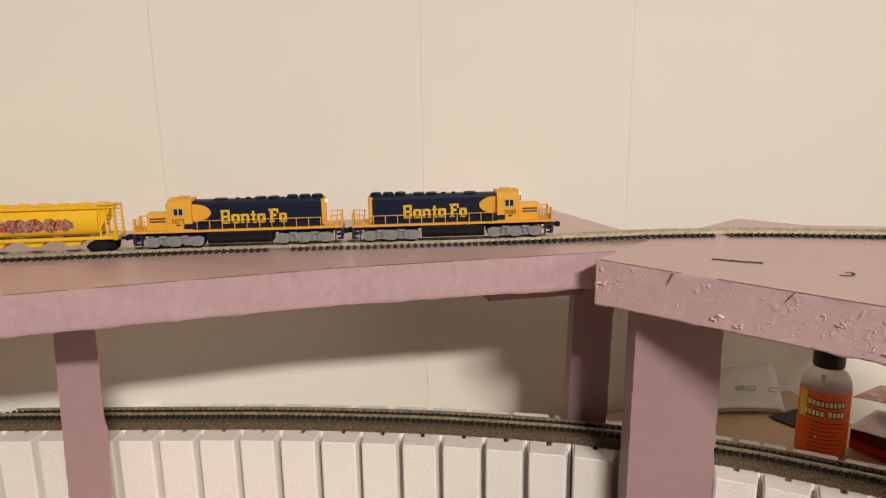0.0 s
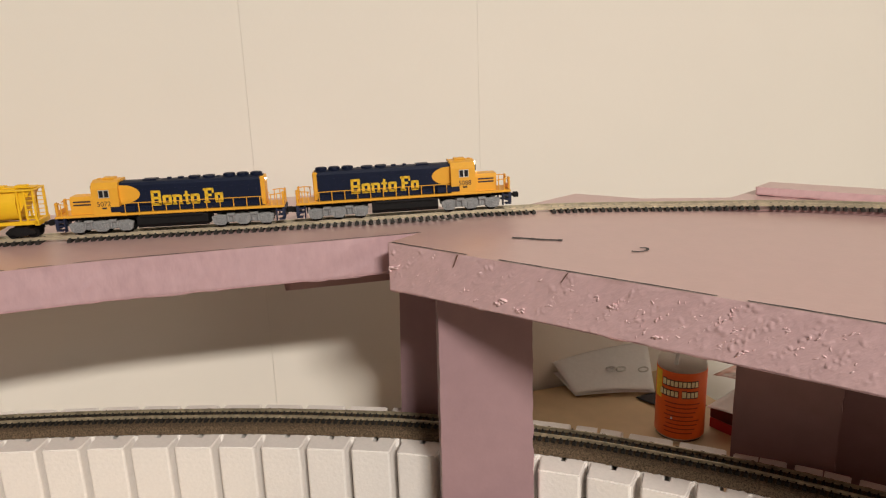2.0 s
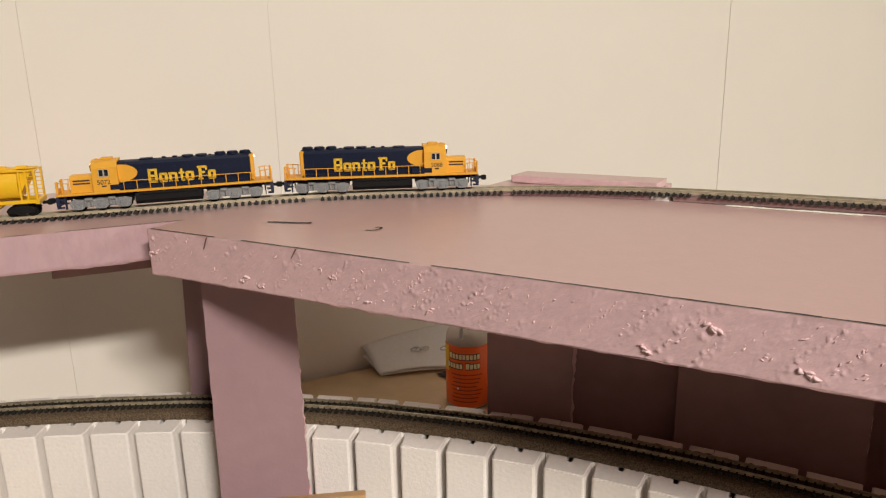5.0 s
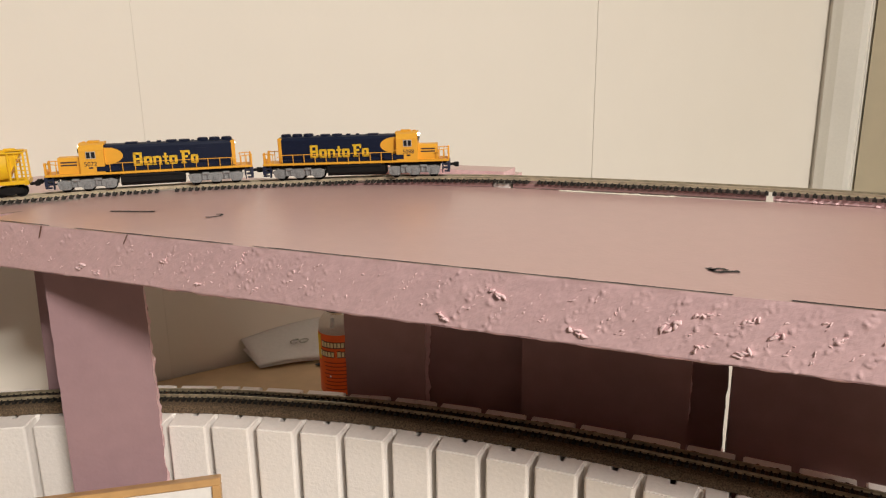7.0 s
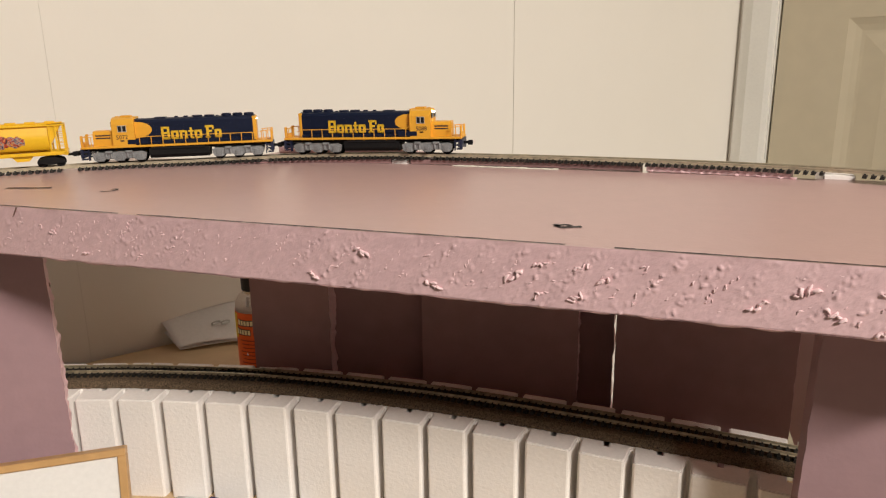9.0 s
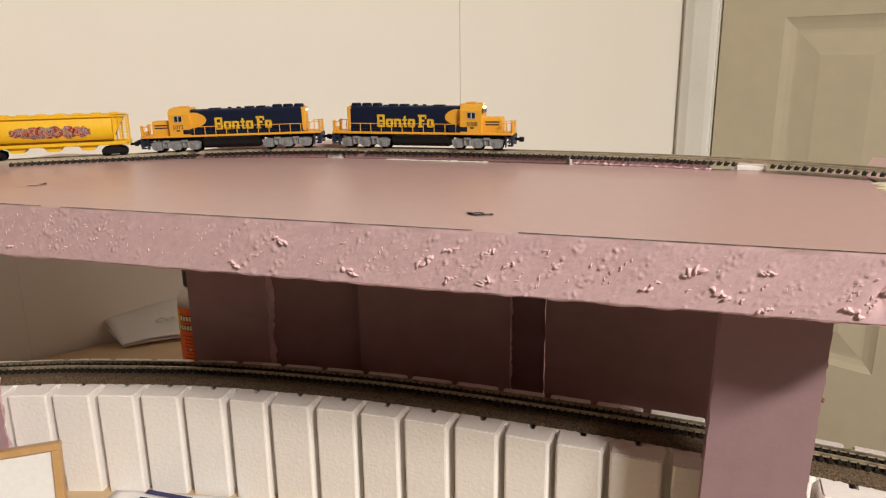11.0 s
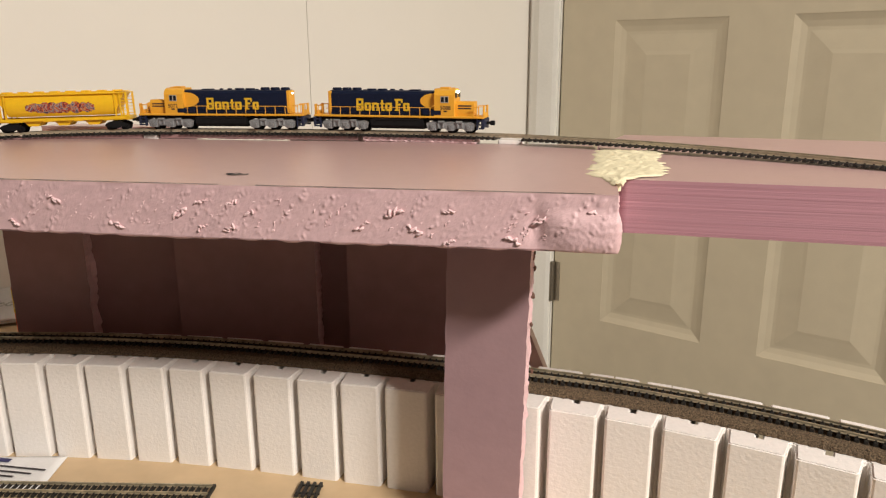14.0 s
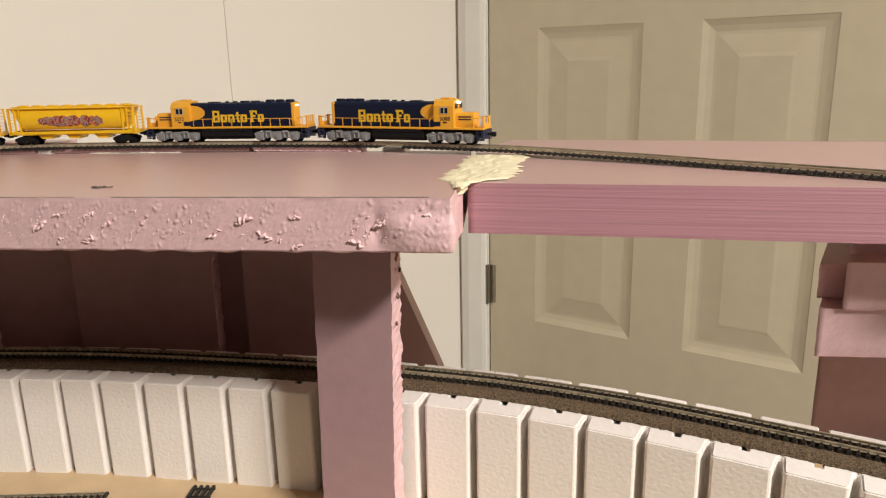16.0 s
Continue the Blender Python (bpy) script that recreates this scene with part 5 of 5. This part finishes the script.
    prism(bm, [(0.488, 0.960), (0.522, 0.960), (0.600, TABLE), (0.560, TABLE)], "y", 0.212, 0.230)
    tagged(to_object("leaning_strip", bm, PINK), "pink foam strip leaning behind the deck post", "foam strip")
    # dark cutting lines along the decks' front edges
    for a, e, z, w0, seed in (((0.002, 0.0006), (0.604, 0.0006), DECK, 0.0011, 0.5), ((-0.2165, -0.2610), (-0.1155, -0.1070), DECK - 0.0018, 0.0008, 4.5), ((-0.1155, -0.1070), (-0.004, 0.0345), DECK - 0.0018, 0.0008, 7.5)):
        bm = bmesh.new()
        a, e = Vector(a), Vector(e)
        side = Vector((-(e - a).y, (e - a).x)).normalized()
        run = []
        for k in range(150):
            p, q = a.lerp(e, k / 150), a.lerp(e, (k + 1) / 150)
            if noise.noise(Vector((k * 0.09, seed, 0))) > -0.42:
                w = w0 * (1 + 0.5 * noise.noise(Vector((k * 0.4, seed, 3))))
                bm.faces.new([bm.verts.new((v.x, v.y, z + 0.0003)) for v in (p, q, q + side * w, p + side * w)])
        bmesh.ops.remove_doubles(bm, verts=bm.verts[:], dist=0.00002)
        tagged(to_object("pen_line", bm, INK), "thin dark cutting line drawn along the foam edge", "pen mark", group="pen marks")
    # two slanting pen strokes that run on over the deck's edge
    for x0, z0, x1, z1 in ((0.0495, 0.9998, 0.0462, 0.9925), (0.1142, 1.0, 0.1105, 0.9945)):
        bm = bmesh.new()
        prism(bm, [(x0 - 0.00025, z0), (x0 + 0.00025, z0), (x1 + 0.0001, z1), (x1 - 0.0001, z1)], "y", -0.0007, 0.001)
        tagged(to_object("pen_stroke", bm, GLUE), "faint dark pen stroke down the foam edge", "pen mark", group="pen marks")
    # gouges in the foam riser
    for x, y, z in ((0.195, 0.0985, 0.797),):
        bm = bmesh.new()
        bmesh.ops.create_uvsphere(bm, u_segments=10, v_segments=6, radius=0.0022, matrix=Matrix.Translation((x, y, z)) @ Matrix.Diagonal((1, 0.25, 1.2, 1)))
        tagged(to_object("glue_spot", bm, mat("glue_brown", (0.28, 0.16, 0.05), 0.4)), "small brown glue spot on the white riser", "glue spot")


def build_backstock():
    """Things on the board behind the bottle."""
    red = mat("box_red", (0.42, 0.012, 0.02), 0.4, amount=0.05)
    maroon = mat("box_maroon", (0.12, 0.02, 0.025), 0.4, amount=0.08)
    ob = empty("red_box", pose(0.148, 0.292, BOARD + 0.0005, 0, 0, -18))
    tagged(ob, "flat red box with a dark maroon lid", "box")
    bm = bmesh.new()
    box(bm, -0.045, 0.045, -0.022, 0.03, 0, 0.009, 0.0008)
    part("tray", bm, red, ob)
    bm = bmesh.new()
    box(bm, -0.045, 0.045, -0.022, 0.03, 0.0092, 0.020, 0.0008)
    part("lid", bm, maroon, ob)
    sheet("paper_pile", [(0.098, 0.277), (0.190, 0.252), (0.200, 0.292), (0.112, 0.318)], BOARD + 0.0225, PAPER, "white papers piled on the red box", lambda u, v: 0.006 * v + 0.004 * math.sin(3 * u))
    sheet("colour_leaflet", [(0.095, 0.300), (0.180, 0.278), (0.190, 0.315), (0.110, 0.335)], BOARD + 0.042, mat("leaflet_print", (0.55, 0.24, 0.17), 0.5, grain=110, amount=0.6, stain=0.8, stain_scale=60, second=(0.75, 0.75, 0.74)), "colour printed leaflet lying on the paper pile", lambda u, v: 0.004 * math.sin(4 * u + v))
    # clear plastic bits on the leaflet
    clear = mat("clear_plastic", (0.62, 0.62, 0.60), 0.15, amount=0.1, spec=0.9)
    for x, y in ((-0.004, 0.310), (0.004, 0.315), (0.022, 0.326)):
        bm = bmesh.new()
        for i in range(12):
            a, e = 2 * math.pi * i / 12, 2 * math.pi * (i + 1) / 12
            cyl(bm, (0.0045 * math.cos(a), 0.0045 * math.sin(a), 0), (0.0045 * math.cos(e), 0.0045 * math.sin(e), 0.0006), 0.0007, n=5)
        o = to_object("plastic_ring", bm, clear)
        o.matrix_basis = pose(x, y, BOARD + 0.0190, 8, -6, 0)
        tagged(o, "tiny clear plastic ring on the white leaflet", "plastic ring", group="plastic bits")


def build_things():
    build_backstock()
    build_clutter()
    build_bottle()
    build_marks()
    build_putty()
    leaf = [(-0.022, 0.270), (0.036, 0.318), (0.006, 0.372), (-0.055, 0.286)]
    sheet("paper_leaflet", leaf, BOARD + 0.0045, PAPER, "folded white printed leaflet curling up at one edge", lambda u, v: (0.019 * (1 - u) + 0.026 * u) * v + 0.003 * math.sin(math.pi * u))
    sheet("paper_leaflet", [(x + 0.001, y + 0.001) for x, y in leaf], BOARD + 0.0020, PAPER, "lower leaf of a white printed leaflet on the board", lambda u, v: (0.010 * (1 - u) + 0.020 * u) * v + 0.002 * math.sin(math.pi * u))
    sheet("paper_sheet", [(0.026, 0.300), (0.066, 0.290), (0.085, 0.320), (0.045, 0.340)], BOARD + 0.002, INK, "dark printed page under the leaflet")


# ---------------------------------------------------------------- what moves
S_TIMES = [0, 0.5, 1, 1.5, 2, 2.5, 3, 3.5, 4, 4.5, 5, 7.5, 8, 8.5, 11, 11.5, 12, 12.5, 13, 13.5, 14, 14.5, 15, 15.5, 16]
S_LEAD = [-0.1482, -0.1227, -0.0977, -0.0732, -0.0496, -0.0257, -0.0014, 0.0218, 0.0451, 0.0683, 0.0927, 0.2038, 0.2264, 0.2488, 0.3601, 0.3824, 0.4051, 0.4281, 0.4515, 0.4745, 0.4981, 0.5222, 0.5464, 0.5709, 0.5944]
S_SECOND = [-0.2849, -0.2597, -0.2359, -0.2122, -0.189, -0.1666, -0.1435, -0.12, -0.0969, -0.0742, -0.0515, 0.0569, 0.0786, 0.0991, 0.208, 0.2308, 0.255, 0.2792, 0.3037, 0.3277, 0.3517, 0.3764, 0.4005, 0.4244, 0.4484]
PITCH = 0.1458


def stretch(ob, x, y, z):
    """Brings a finished model to its measured size."""
    for o in ob.children_recursive:
        m = Matrix.Diagonal((x, y, z, 1))
        if o.matrix_basis != Matrix.Identity(4):
            o.data.transform(o.matrix_basis)
            o.matrix_basis = Matrix.Identity(4)
        o.data.transform(m)
    return ob


def motions():
    lead, second, car_a, car_b = stretch(build_loco("5088"), 1.03, 1.02, 1.05), stretch(build_loco("5072"), 1.03, 1.02, 1.05), stretch(build_hopper(), 1.02, 1.02, 1.06), stretch(build_hopper(), 1.02, 1.02, 1.06)
    rows = {o: [] for o in (lead, second, car_a, car_b)}
    turn = pose(0, 0, 0, 0, 0, 180)
    for t, a, b in zip(S_TIMES, S_LEAD, S_SECOND):
        m, p = (a + b) / 2, PITCH + 0.35 * (a - b - PITCH)
        rows[lead].append((t, ride(m + p / 2, 0.041)))
        rows[second].append((t, ride(m - p / 2, 0.041) @ turn))
        rows[car_a].append((t, ride(m - p / 2 - 0.1305, 0.040)))
        rows[car_b].append((t, ride(m - p / 2 - 0.1305 - 0.1145, 0.040)))
    for o, r in rows.items():
        walk(o, r)


build_room()
build_table()
build_decks()
build_posts()
build_piers()
build_scraps()
MID = build_risers()
build_upper_track()
build_lower_track(MID)
build_things()
motions()
